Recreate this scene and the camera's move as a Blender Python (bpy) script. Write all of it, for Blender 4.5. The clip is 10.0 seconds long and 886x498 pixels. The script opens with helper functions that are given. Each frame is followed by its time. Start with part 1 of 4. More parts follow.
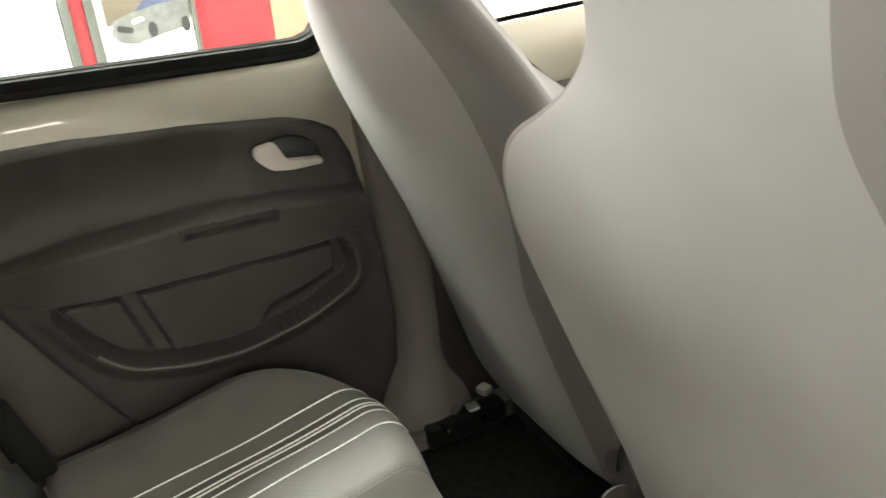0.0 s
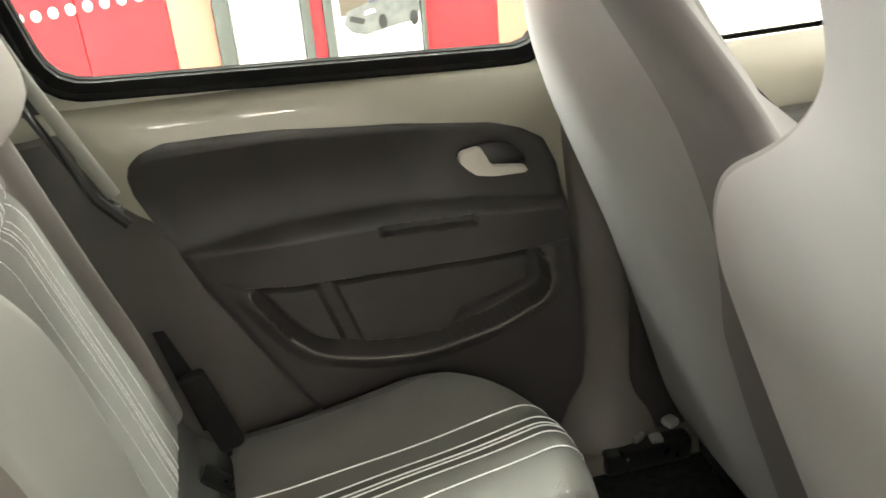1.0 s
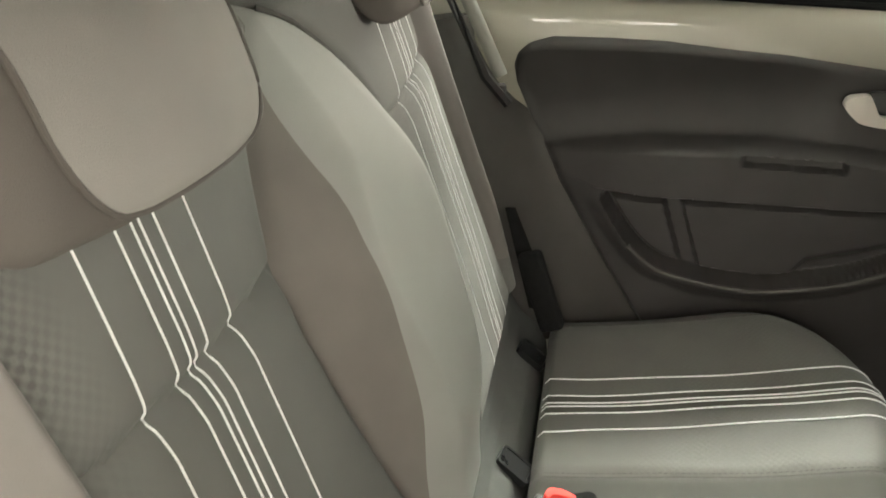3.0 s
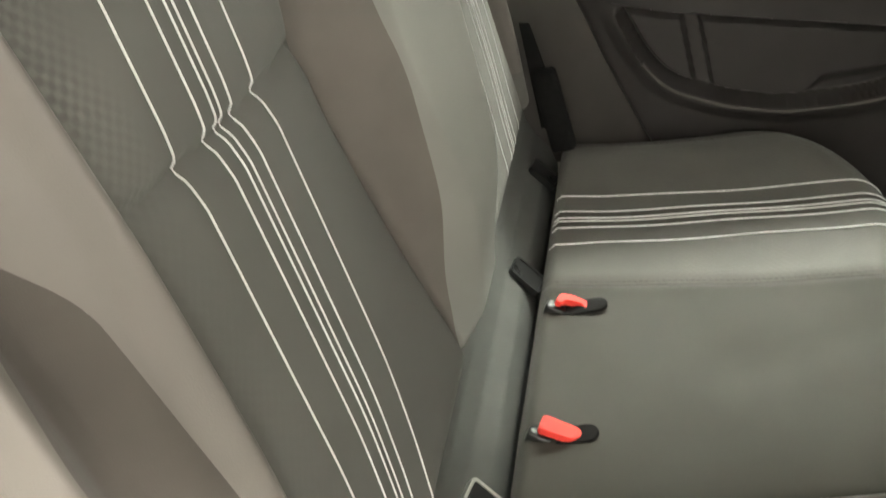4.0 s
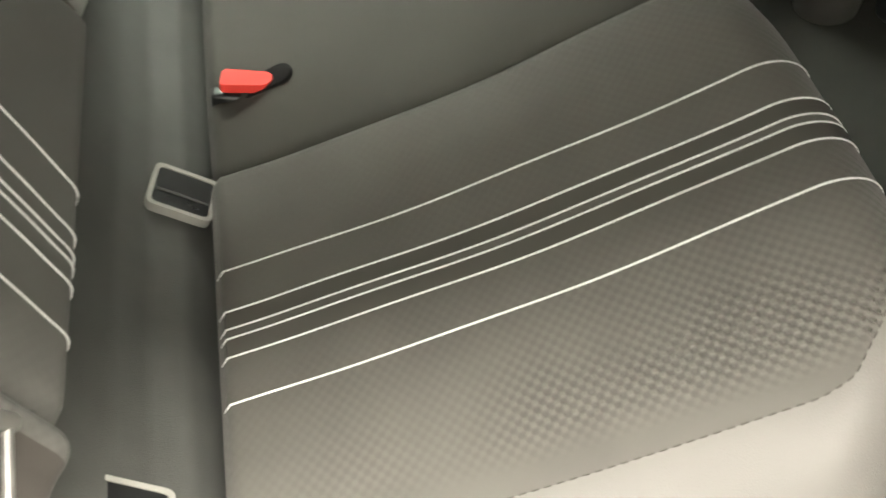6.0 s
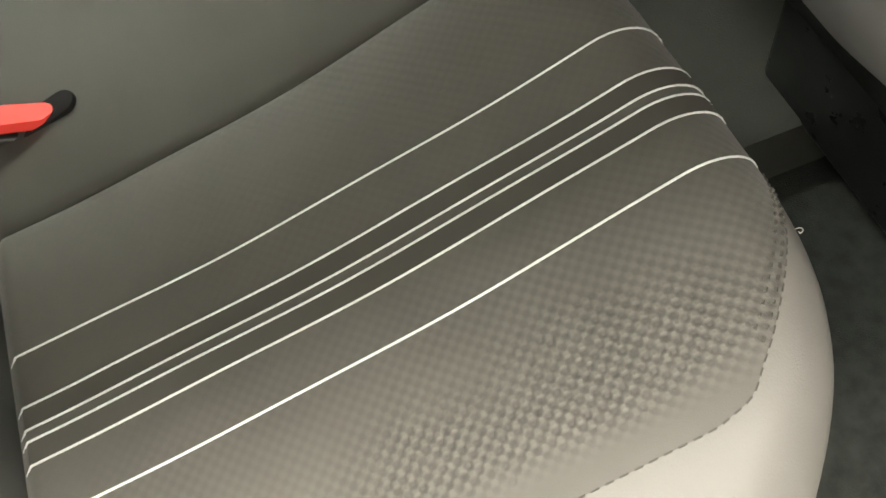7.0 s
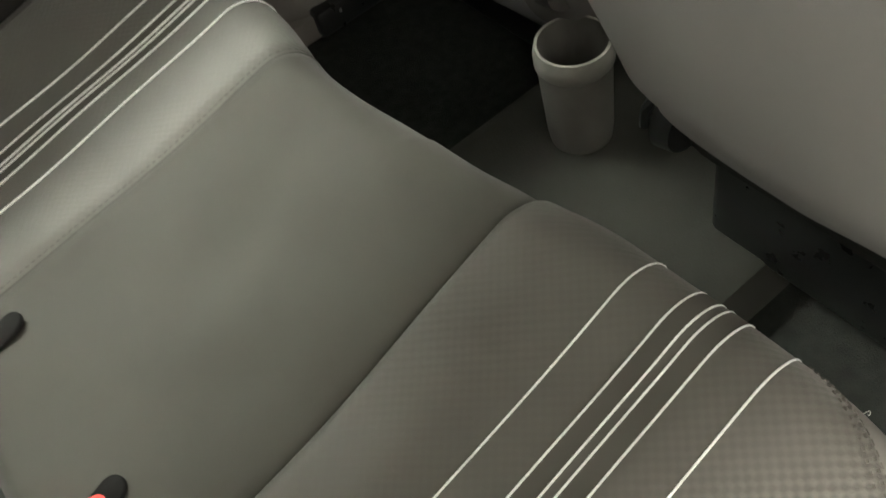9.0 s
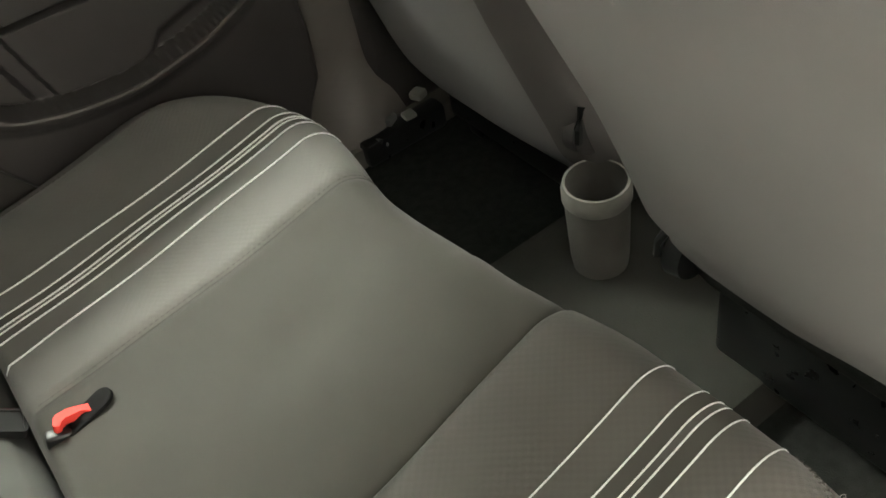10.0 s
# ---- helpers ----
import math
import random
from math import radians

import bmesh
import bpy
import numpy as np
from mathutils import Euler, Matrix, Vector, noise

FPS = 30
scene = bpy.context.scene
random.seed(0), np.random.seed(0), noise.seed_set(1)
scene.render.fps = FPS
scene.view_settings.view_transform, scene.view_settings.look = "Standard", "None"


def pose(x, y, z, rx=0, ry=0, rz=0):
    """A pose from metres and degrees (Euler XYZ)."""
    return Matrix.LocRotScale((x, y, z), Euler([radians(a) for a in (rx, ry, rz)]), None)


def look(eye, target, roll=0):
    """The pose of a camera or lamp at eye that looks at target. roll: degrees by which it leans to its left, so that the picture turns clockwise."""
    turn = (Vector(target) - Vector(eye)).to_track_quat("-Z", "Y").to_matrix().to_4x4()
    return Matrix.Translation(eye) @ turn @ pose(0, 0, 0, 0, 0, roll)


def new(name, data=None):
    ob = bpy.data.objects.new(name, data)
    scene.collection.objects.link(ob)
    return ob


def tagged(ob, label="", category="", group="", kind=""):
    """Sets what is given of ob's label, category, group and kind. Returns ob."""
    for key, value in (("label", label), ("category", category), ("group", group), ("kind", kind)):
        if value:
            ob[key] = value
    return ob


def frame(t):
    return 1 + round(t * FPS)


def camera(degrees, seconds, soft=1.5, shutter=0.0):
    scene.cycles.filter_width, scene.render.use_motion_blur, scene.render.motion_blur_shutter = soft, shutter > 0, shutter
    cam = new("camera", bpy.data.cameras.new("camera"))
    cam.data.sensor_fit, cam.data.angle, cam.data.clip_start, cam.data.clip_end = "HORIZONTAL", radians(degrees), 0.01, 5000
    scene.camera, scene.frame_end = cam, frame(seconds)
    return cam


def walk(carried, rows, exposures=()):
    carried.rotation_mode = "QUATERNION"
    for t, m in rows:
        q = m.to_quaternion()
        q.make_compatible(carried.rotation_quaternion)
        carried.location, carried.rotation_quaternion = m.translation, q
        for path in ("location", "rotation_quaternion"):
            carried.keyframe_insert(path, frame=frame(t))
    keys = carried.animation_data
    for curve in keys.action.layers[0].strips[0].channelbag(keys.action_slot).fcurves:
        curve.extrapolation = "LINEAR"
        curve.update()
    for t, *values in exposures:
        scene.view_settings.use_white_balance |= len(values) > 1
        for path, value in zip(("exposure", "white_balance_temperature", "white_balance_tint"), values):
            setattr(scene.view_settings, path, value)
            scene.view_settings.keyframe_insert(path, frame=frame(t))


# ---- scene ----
cam = camera(51.11, 10.0, soft=1.5, shutter=0.25)
PATH = [
    (0, (0.0817, -0.6886, 1.1985), (0.7005, 0.5860, 0.4552), -4.78),
    (0.5, (0.0948, -0.6691, 1.1911), (0.5530, 0.6836, 0.4697), -4.94),
    (1, (0.1038, -0.6571, 1.2026), (0.4013, 0.7411, 0.4839), -4.96),
    (1.5, (0.0997, -0.6638, 1.2188), (0.2269, 0.7636, 0.5071), -4.33),
    (2, (0.0981, -0.6785, 1.2192), (0.0521, 0.7532, 0.5063), -4.07),
    (2.5, (0.0988, -0.7059, 1.2062), (-0.1053, 0.7024, 0.4746), -4.04),
    (2.7, (0.0956, -0.7148, 1.1982), (-0.1593, 0.6775, 0.4522), -3.55),
    (3.8, (0.0743, -0.7621, 1.1514), (-0.2153, 0.4988, 0.2100), -3.07),
    (4, (0.0790, -0.7698, 1.1325), (-0.1925, 0.4644, 0.1512), -3.28),
    (4.5, (0.1003, -0.7806, 1.0805), (-0.1233, 0.3738, -0.0045), -4.67),
    (5, (0.1196, -0.7764, 1.0317), (-0.0470, 0.2947, -0.1452), -7.05),
    (5.2, (0.1296, -0.7712, 1.0165), (-0.0089, 0.2672, -0.1928), -8.06),
    (5.5, (0.1506, -0.7600, 0.9857), (0.0566, 0.2342, -0.2644), -9.94),
    (6, (0.1859, -0.7269, 0.9257), (0.1967, 0.1959, -0.3813), -12.10),
    (6.2, (0.1968, -0.7125, 0.9085), (0.2645, 0.1812, -0.4169), -11.54),
    (7.3, (0.2563, -0.6108, 0.8567), (0.4508, 0.1905, -0.5144), -13.37),
    (7.5, (0.2628, -0.5947, 0.8550), (0.4850, 0.2271, -0.4997), -16.10),
    (7.8, (0.2701, -0.5739, 0.8601), (0.5240, 0.2475, -0.4893), -17.69),
    (8, (0.2696, -0.5553, 0.8673), (0.5653, 0.2287, -0.4958), -16.74),
    (8.5, (0.2535, -0.5214, 0.9054), (0.5708, 0.2957, -0.4331), -21.18),
    (9, (0.1966, -0.5294, 0.9634), (0.6181, 0.3614, -0.2970), -17.56),
    (9.2, (0.1745, -0.5467, 0.9916), (0.6268, 0.3743, -0.2361), -16.63),
    (9.5, (0.1512, -0.5628, 1.0202), (0.6389, 0.3960, -0.1643), -15.39),
    (10, (0.1138, -0.6025, 1.0561), (0.6526, 0.4156, -0.0544), -12.80),
]
walk(cam, [(t, look(e, g, r)) for t, e, g, r in PATH], [(0, 0.43), (1.5, 0.42), (2.5, 0.42), (4, 0.25), (5, 0.08), (6, 0.0), (7.5, 0.05), (8.5, 0.02), (9, 0.1), (10, 0.13)])

# ---- light ----
world = bpy.data.worlds.new("world")
scene.world = world
world.use_nodes = True
world.node_tree.nodes["Background"].inputs["Color"].default_value = (0.9, 0.95, 1.0, 1)
world.node_tree.nodes["Background"].inputs["Strength"].default_value = 0.28


def area_lamp(name, eye, target, sx, sy, watts, colour):
    data = bpy.data.lights.new(name, "AREA")
    data.shape, data.size, data.size_y, data.energy, data.color = "RECTANGLE", sx, sy, watts, colour
    ob = new(name, data)
    ob.matrix_world = look(eye, target)
    return ob


WARM, COOL = (1.0, 0.925, 0.825), (0.985, 1.0, 0.88)
# rows of ceiling panels along either side of the car, and added fill lamps
area_lamp("ceiling_row_light", (0.3, -1.06, 2.95), (0.3, -1.04, 0), 3.0, 0.34, 290, WARM)
# outer row: unseen, added as a weak fill through the open door
area_lamp("ceiling_row_light", (0.3, -4.2, 2.95), (0.3, -4.1, 0), 3.0, 0.5, 120, WARM)
# unseen fill from ahead, added to brighten the backrest and headrests
area_lamp("front_fill_light", (5.0, -1.9, 1.7), (-0.1, -0.4, 0.9), 2.0, 0.8, 270, WARM)
area_lamp("ceiling_row_light", (0.6, 2.55, 2.95), (0.6, 2.45, 0), 4.5, 0.45, 400, COOL)
# unseen fills from the wall side and from ahead
area_lamp("wall_fill_light", (0.5, 4.3, 1.95), (0.4, 0, 0.8), 5.0, 0.7, 110, COOL)
area_lamp("front_fill_light", (6.0, 0.9, 1.9), (0, 0.2, 0.8), 3.4, 2.0, 250, COOL)
# unseen fill from behind, added to brighten the backs of the front seats
area_lamp("back_fill_light", (-5.4, 1.9, 1.9), (0.4, -0.2, 0.9), 3.0, 2.0, 1550, (0.98, 1.0, 0.91))
# two small unseen lamps, added for the reflected patches on the door paint
area_lamp("paint_glint_light", (0.42, -6.0, 2.15), (0.2, 0, 0.8), 0.45, 0.4, 8, WARM)
area_lamp("paint_glint_light", (-0.42, -6.0, 2.2), (0.1, 0, 0.8), 0.32, 0.3, 5, WARM)


# ---- materials ----
def material(name, base, rough=0.6, metal=0.0, vary=0.12, scale=30.0, grain=0.1, grain_scale=400.0, sheen=0.0, coat=0.0, coords="Object"):
    m = bpy.data.materials.new(name)
    m.use_nodes = True
    t, b = m.node_tree, m.node_tree.nodes["Principled BSDF"]
    b.inputs["Roughness"].default_value, b.inputs["Metallic"].default_value = rough, metal
    b.inputs["Sheen Weight"].default_value = sheen
    b.inputs["Coat Weight"].default_value = coat
    b.inputs["Coat Roughness"].default_value = 0.06
    co = t.nodes.new("ShaderNodeTexCoord")
    n1, n2 = t.nodes.new("ShaderNodeTexNoise"), t.nodes.new("ShaderNodeTexNoise")
    n1.inputs["Scale"].default_value, n1.inputs["Detail"].default_value = scale, 4
    n2.inputs["Scale"].default_value, n2.inputs["Detail"].default_value = grain_scale, 2
    for n in (n1, n2):
        t.links.new(co.outputs[coords], n.inputs["Vector"])
    ramp = t.nodes.new("ShaderNodeMapRange")
    ramp.inputs["From Min"].default_value, ramp.inputs["From Max"].default_value = 0.3, 0.7
    ramp.inputs["To Min"].default_value, ramp.inputs["To Max"].default_value = 1 - vary, 1 + vary
    t.links.new(n1.outputs["Fac"], ramp.inputs["Value"])
    mul = t.nodes.new("ShaderNodeVectorMath")
    mul.operation = "SCALE"
    mul.inputs[0].default_value = base
    t.links.new(ramp.outputs["Result"], mul.inputs["Scale"])
    t.links.new(mul.outputs["Vector"], b.inputs["Base Color"])
    r2 = t.nodes.new("ShaderNodeMapRange")
    r2.inputs["To Min"].default_value, r2.inputs["To Max"].default_value = max(0.02, rough - 0.08), min(1, rough + 0.08)
    t.links.new(n1.outputs["Fac"], r2.inputs["Value"])
    t.links.new(r2.outputs["Result"], b.inputs["Roughness"])
    bump = t.nodes.new("ShaderNodeBump")
    bump.name = "bump"
    bump.inputs["Strength"].default_value, bump.inputs["Distance"].default_value = grain, 0.001
    t.links.new(n2.outputs["Fac"], bump.inputs["Height"])
    t.links.new(bump.outputs["Normal"], b.inputs["Normal"])
    return m


def weave(m, pitch, depth, low, dark, v0, v1):
    """A knit of small round dimples on the UV map, in metres; low: how much is left of it in the flat patches."""
    t, b = m.node_tree, m.node_tree.nodes["Principled BSDF"]
    uv, sep = t.nodes.new("ShaderNodeUVMap"), t.nodes.new("ShaderNodeSeparateXYZ")
    t.links.new(uv.outputs["UV"], sep.inputs["Vector"])
    waves = []
    for k, axis in enumerate("XY"):
        f, s = t.nodes.new("ShaderNodeMath"), t.nodes.new("ShaderNodeMath")
        f.operation, s.operation = "MULTIPLY", "SINE"
        f.inputs[1].default_value = 2 * math.pi / pitch
        t.links.new(sep.outputs[axis], f.inputs[0])
        t.links.new(f.outputs[0], s.inputs[0])
        waves.append(s)
    prod = t.nodes.new("ShaderNodeMath")
    prod.operation = "MULTIPLY"
    t.links.new(waves[0].outputs[0], prod.inputs[0])
    t.links.new(waves[1].outputs[0], prod.inputs[1])
    crisp = t.nodes.new("ShaderNodeMath")
    crisp.operation, crisp.use_clamp = "MULTIPLY_ADD", True
    crisp.inputs[1].default_value, crisp.inputs[2].default_value = 0.75, 0.5
    t.links.new(prod.outputs[0], crisp.inputs[0])
    prod = t.nodes.new("ShaderNodeMath")
    prod.operation = "MULTIPLY_ADD"
    prod.inputs[1].default_value, prod.inputs[2].default_value = 2.0, -1.0
    t.links.new(crisp.outputs[0], prod.inputs[0])
    patch = t.nodes.new("ShaderNodeTexNoise")
    patch.inputs["Scale"].default_value = 9
    t.links.new(uv.outputs["UV"], patch.inputs["Vector"])
    away, side = t.nodes.new("ShaderNodeMath"), t.nodes.new("ShaderNodeMapRange")
    away.operation = "MULTIPLY"
    away.inputs[1].default_value = -1.0
    t.links.new(sep.outputs["X"], away.inputs[0])
    side.inputs["From Min"].default_value, side.inputs["From Max"].default_value = 0.34, 0.45
    side.inputs["To Min"].default_value = low
    t.links.new(away.outputs[0], side.inputs["Value"])
    along = t.nodes.new("ShaderNodeMapRange")
    along.inputs["From Min"].default_value, along.inputs["From Max"].default_value = v0, v1
    along.inputs["To Min"].default_value = 0.12
    t.links.new(sep.outputs["Y"], along.inputs["Value"])
    hem = t.nodes.new("ShaderNodeMapRange")
    hem.inputs["From Min"].default_value, hem.inputs["From Max"].default_value = 0.503, 0.478
    t.links.new(away.outputs[0], hem.inputs["Value"])
    inner = t.nodes.new("ShaderNodeMath")
    inner.operation = "MULTIPLY"
    t.links.new(side.outputs["Result"], inner.inputs[0])
    t.links.new(hem.outputs["Result"], inner.inputs[1])
    both = t.nodes.new("ShaderNodeMath")
    both.operation = "MULTIPLY"
    t.links.new(inner.outputs[0], both.inputs[0])
    t.links.new(along.outputs["Result"], both.inputs[1])
    spread = t.nodes.new("ShaderNodeMapRange")
    spread.inputs["From Min"].default_value, spread.inputs["From Max"].default_value = 0.35, 0.6
    spread.inputs["To Min"].default_value = 0.4
    t.links.new(patch.outputs["Fac"], spread.inputs["Value"])
    mask = t.nodes.new("ShaderNodeMath")
    mask.operation = "MULTIPLY"
    t.links.new(both.outputs[0], mask.inputs[0])
    t.links.new(spread.outputs["Result"], mask.inputs[1])
    amp = t.nodes.new("ShaderNodeMath")
    amp.operation = "MULTIPLY"
    t.links.new(prod.outputs[0], amp.inputs[0])
    t.links.new(mask.outputs[0], amp.inputs[1])
    bump = t.nodes.new("ShaderNodeBump")
    bump.inputs["Strength"].default_value, bump.inputs["Distance"].default_value = 1.0, depth
    t.links.new(amp.outputs[0], bump.inputs["Height"])
    t.links.new(t.nodes["bump"].outputs["Normal"], bump.inputs["Normal"])
    t.links.new(bump.outputs["Normal"], b.inputs["Normal"])
    # shading of the dimples in the colour: hollows darker, crests lighter
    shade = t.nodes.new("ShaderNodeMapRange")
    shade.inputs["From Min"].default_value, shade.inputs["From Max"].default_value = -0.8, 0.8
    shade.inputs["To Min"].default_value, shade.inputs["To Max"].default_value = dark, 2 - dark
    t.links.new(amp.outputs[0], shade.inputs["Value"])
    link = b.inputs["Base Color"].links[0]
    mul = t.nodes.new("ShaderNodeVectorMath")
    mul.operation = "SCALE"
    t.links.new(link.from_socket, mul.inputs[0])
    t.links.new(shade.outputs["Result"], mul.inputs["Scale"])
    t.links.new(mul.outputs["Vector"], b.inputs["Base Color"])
    return m


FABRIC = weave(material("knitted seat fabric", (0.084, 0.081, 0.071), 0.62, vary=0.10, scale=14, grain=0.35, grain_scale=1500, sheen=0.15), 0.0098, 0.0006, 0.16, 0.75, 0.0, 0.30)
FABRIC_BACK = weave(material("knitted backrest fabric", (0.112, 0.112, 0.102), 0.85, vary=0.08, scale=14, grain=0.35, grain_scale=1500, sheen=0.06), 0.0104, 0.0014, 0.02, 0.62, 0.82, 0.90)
BAND = material("plain dark fabric band", (0.07, 0.067, 0.058), 0.85, vary=0.06, scale=20, grain=0.3, grain_scale=1800)
CENTRE = material("smooth seat centre fabric", (0.047, 0.0459, 0.0385), 0.75, vary=0.10, scale=10, grain=0.25, grain_scale=1800, sheen=0.1)
CENTRE.node_tree.nodes["Principled BSDF"].inputs["Specular IOR Level"].default_value = 0.25
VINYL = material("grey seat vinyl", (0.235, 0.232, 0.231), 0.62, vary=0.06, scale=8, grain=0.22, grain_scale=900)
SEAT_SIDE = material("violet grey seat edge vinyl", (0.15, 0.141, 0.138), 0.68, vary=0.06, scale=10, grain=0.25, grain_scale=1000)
VINYL_SIDE = material("grey brown seat side cloth", (0.1, 0.093, 0.086), 0.75, vary=0.06, scale=10, grain=0.3, grain_scale=1200)
PAD = material("grey centre pad vinyl", (0.272, 0.276, 0.258), 0.8, vary=0.06, scale=8, grain=0.22, grain_scale=900)
# darker copy of the pad colour: shade on its near flank
PAD_SHADE = material("brown grey shaded pad vinyl", (0.155, 0.141, 0.127), 0.8, vary=0.1, scale=12, grain=0.3, grain_scale=1200, sheen=0.1)
PALE = material("pale side vinyl", (0.138, 0.133, 0.123), 0.55, vary=0.06, scale=8, grain=0.22, grain_scale=900)
BOLSTER = material("grey bolster vinyl", (0.125, 0.116, 0.105), 0.55, vary=0.06, scale=8, grain=0.22, grain_scale=900)
BOLSTER_DARK = material("darker grey brown bolster", (0.054, 0.048, 0.041), 0.8, vary=0.15, scale=12, grain=0.3, grain_scale=1200, sheen=0.1)
# cover colour darkened for the shade on the headrest's ends and underside
CHEEK = material("brown grey headrest cover in shade", (0.066, 0.058, 0.05), 0.8, vary=0.1, scale=14, grain=0.3, grain_scale=1200)
HEADREST = material("grey headrest vinyl", (0.2, 0.19, 0.175), 0.78, vary=0.08, scale=10, grain=0.25, grain_scale=1000)
FLAP = material("dark grey felt flap", (0.082, 0.085, 0.079), 0.75, vary=0.12, scale=25, grain=0.4, grain_scale=900)
THREAD = material("white stripe yarn", (0.86, 0.87, 0.86), 0.7, vary=0.08, scale=120, grain=0.6, grain_scale=2500)
SEAM = material("dark seam thread", (0.05, 0.048, 0.042), 0.8, vary=0.2, scale=200, grain=0.4, grain_scale=2000)
DARK = material("black grained door plastic", (0.05, 0.0465, 0.045), 0.45, vary=0.12, scale=14, grain=0.5, grain_scale=700)
DARK2 = material("charcoal grained plastic", (0.055, 0.052, 0.05), 0.5, vary=0.12, scale=14, grain=0.5, grain_scale=700)
CUP = material("worn grey cup holder plastic", (0.095, 0.092, 0.083), 0.5, vary=0.15, scale=25, grain=0.4, grain_scale=700)
RIM = material("pale plastic rim", (0.2, 0.197, 0.18), 0.45, vary=0.15, scale=40, grain=0.2)
ARCH = material("dark grey arch plastic", (0.068, 0.064, 0.058), 0.5, vary=0.15, scale=10, grain=0.4, grain_scale=700)
GREY = material("grey pillar plastic", (0.16, 0.148, 0.135), 0.48, vary=0.08, scale=12, grain=0.35, grain_scale=700)
BLACK = material("black rubber", (0.014, 0.014, 0.014), 0.5, vary=0.2, scale=40, grain=0.2)
SEAL = material("matt black window rubber", (0.012, 0.012, 0.012), 0.95, vary=0.2, scale=40, grain=0.2)
SEAL.node_tree.nodes["Principled BSDF"].inputs["Specular IOR Level"].default_value = 0.08
GLOSS = material("black smooth plastic", (0.012, 0.013, 0.013), 0.3, vary=0.2, scale=40, grain=0.05)
CARPET = material("black carpet", (0.019, 0.021, 0.019), 0.95, vary=0.35, scale=60, grain=1.0, grain_scale=500)
CARPET.node_tree.nodes["Principled BSDF"].inputs["Specular IOR Level"].default_value = 0.1
PAINT = material("cream car paint", (0.42, 0.405, 0.335), 0.35, vary=0.02, scale=6, grain=0.0, grain_scale=900, coat=1.0)
PAINT.node_tree.nodes["Principled BSDF"].inputs["Coat Roughness"].default_value = 0.02
SILVER = material("satin silver plastic", (0.74, 0.69, 0.63), 0.35, metal=0.25, vary=0.05, scale=30, grain=0.05)
STEEL = material("zinc plated steel", (0.36, 0.36, 0.34), 0.5, metal=0.8, vary=0.15, scale=60, grain=0.1)
BEZEL = material("pale grey bezel plastic", (0.34, 0.34, 0.31), 0.45, vary=0.08, scale=40, grain=0.1)
GUIDE = material("grey guide plastic", (0.16, 0.16, 0.148), 0.5, vary=0.08, scale=40, grain=0.1)
RED = material("red buckle plastic", (0.9, 0.06, 0.045), 0.7, vary=0.05, scale=40, grain=0.05)
WEB = material("dull black webbing", (0.012, 0.012, 0.012), 0.9, vary=0.2, scale=80, grain=0.6, grain_scale=1500)
WEB.node_tree.nodes["Principled BSDF"].inputs["Specular IOR Level"].default_value = 0.15
BELT_PALE = material("grey pillar edge strip", (0.3, 0.3, 0.27), 0.5, vary=0.06, scale=20, grain=0.1)
SHELF = material("grey parcel shelf felt", (0.33, 0.355, 0.33), 0.85, vary=0.08, scale=40, grain=0.6, grain_scale=900)
LINER = material("pale headliner cloth", (0.5, 0.49, 0.46), 0.9, vary=0.05, scale=30, grain=0.3)
# the floor is unseen; its tone sets the bounce from below
TILE = material("grey showroom floor tile", (0.4, 0.395, 0.375), 0.25, vary=0.05, scale=3, grain=0.02)
WALL = material("white showroom wall paint", (0.82, 0.82, 0.8), 0.6, vary=0.02, scale=3, grain=0.1)
# for the unseen walls: grey, to hold down the bounced light
WALL_GREY = material("grey showroom wall paint", (0.5, 0.48, 0.45), 0.6, vary=0.03, scale=3, grain=0.1)
SIGN_RED = material("red wall panel", (0.36, 0.013, 0.020), 0.35, vary=0.05, scale=2, grain=0.02)
SIGN_PINK = material("salmon wall panel", (0.34, 0.15, 0.10), 0.4, vary=0.05, scale=2, grain=0.02)
POST = material("grey green frame post", (0.055, 0.062, 0.056), 0.4, vary=0.1, scale=8, grain=0.05)
PHOTO = material("beige poster print", (0.07, 0.058, 0.042), 0.5, vary=0.25, scale=6, grain=0.0)
PRINT_SILVER = material("silver poster print", (0.085, 0.09, 0.088), 0.5, vary=0.3, scale=14, grain=0.0)
PRINT_BLUE = material("blue poster print", (0.035, 0.045, 0.09), 0.5, vary=0.25, scale=14, grain=0.0)
PRINT_DARK = material("dark poster print", (0.012, 0.012, 0.012), 0.5, vary=0.2, scale=14, grain=0.0)


def glass(name, tint, rough=0.0):
    m = bpy.data.materials.new(name)
    m.use_nodes = True
    b = m.node_tree.nodes["Principled BSDF"]
    b.inputs["Base Color"].default_value = (*tint, 1)
    b.inputs["Transmission Weight"].default_value = 1
    b.inputs["Roughness"].default_value = rough
    b.inputs["IOR"].default_value = 1.05
    return m


GLASS, GLASS_DARK = glass("clear window glass", (0.97, 0.99, 0.97)), glass("tinted rear glass", (0.03, 0.032, 0.032))


# ---- shapes ----
def lerp(a, b, u):
    return a + (b - a) * u


def smooth(a, b, x):
    u = min(1.0, max(0.0, (x - a) / (b - a)))
    return u * u * (3 - 2 * u)


def table(rows, x):
    if x <= rows[0][0]:
        return rows[0][1]
    for (a, p), (b, q) in zip(rows, rows[1:]):
        if x <= b:
            return lerp(p, q, (x - a) / (b - a))
    return rows[-1][1]


def soft_table(rows, x, w):
    """The table's value averaged over a stretch of width 2 w, so that its corners are round."""
    return sum(table(rows, x + w * k) for k in (-1, -0.6, -0.2, 0.2, 0.6, 1)) / 6


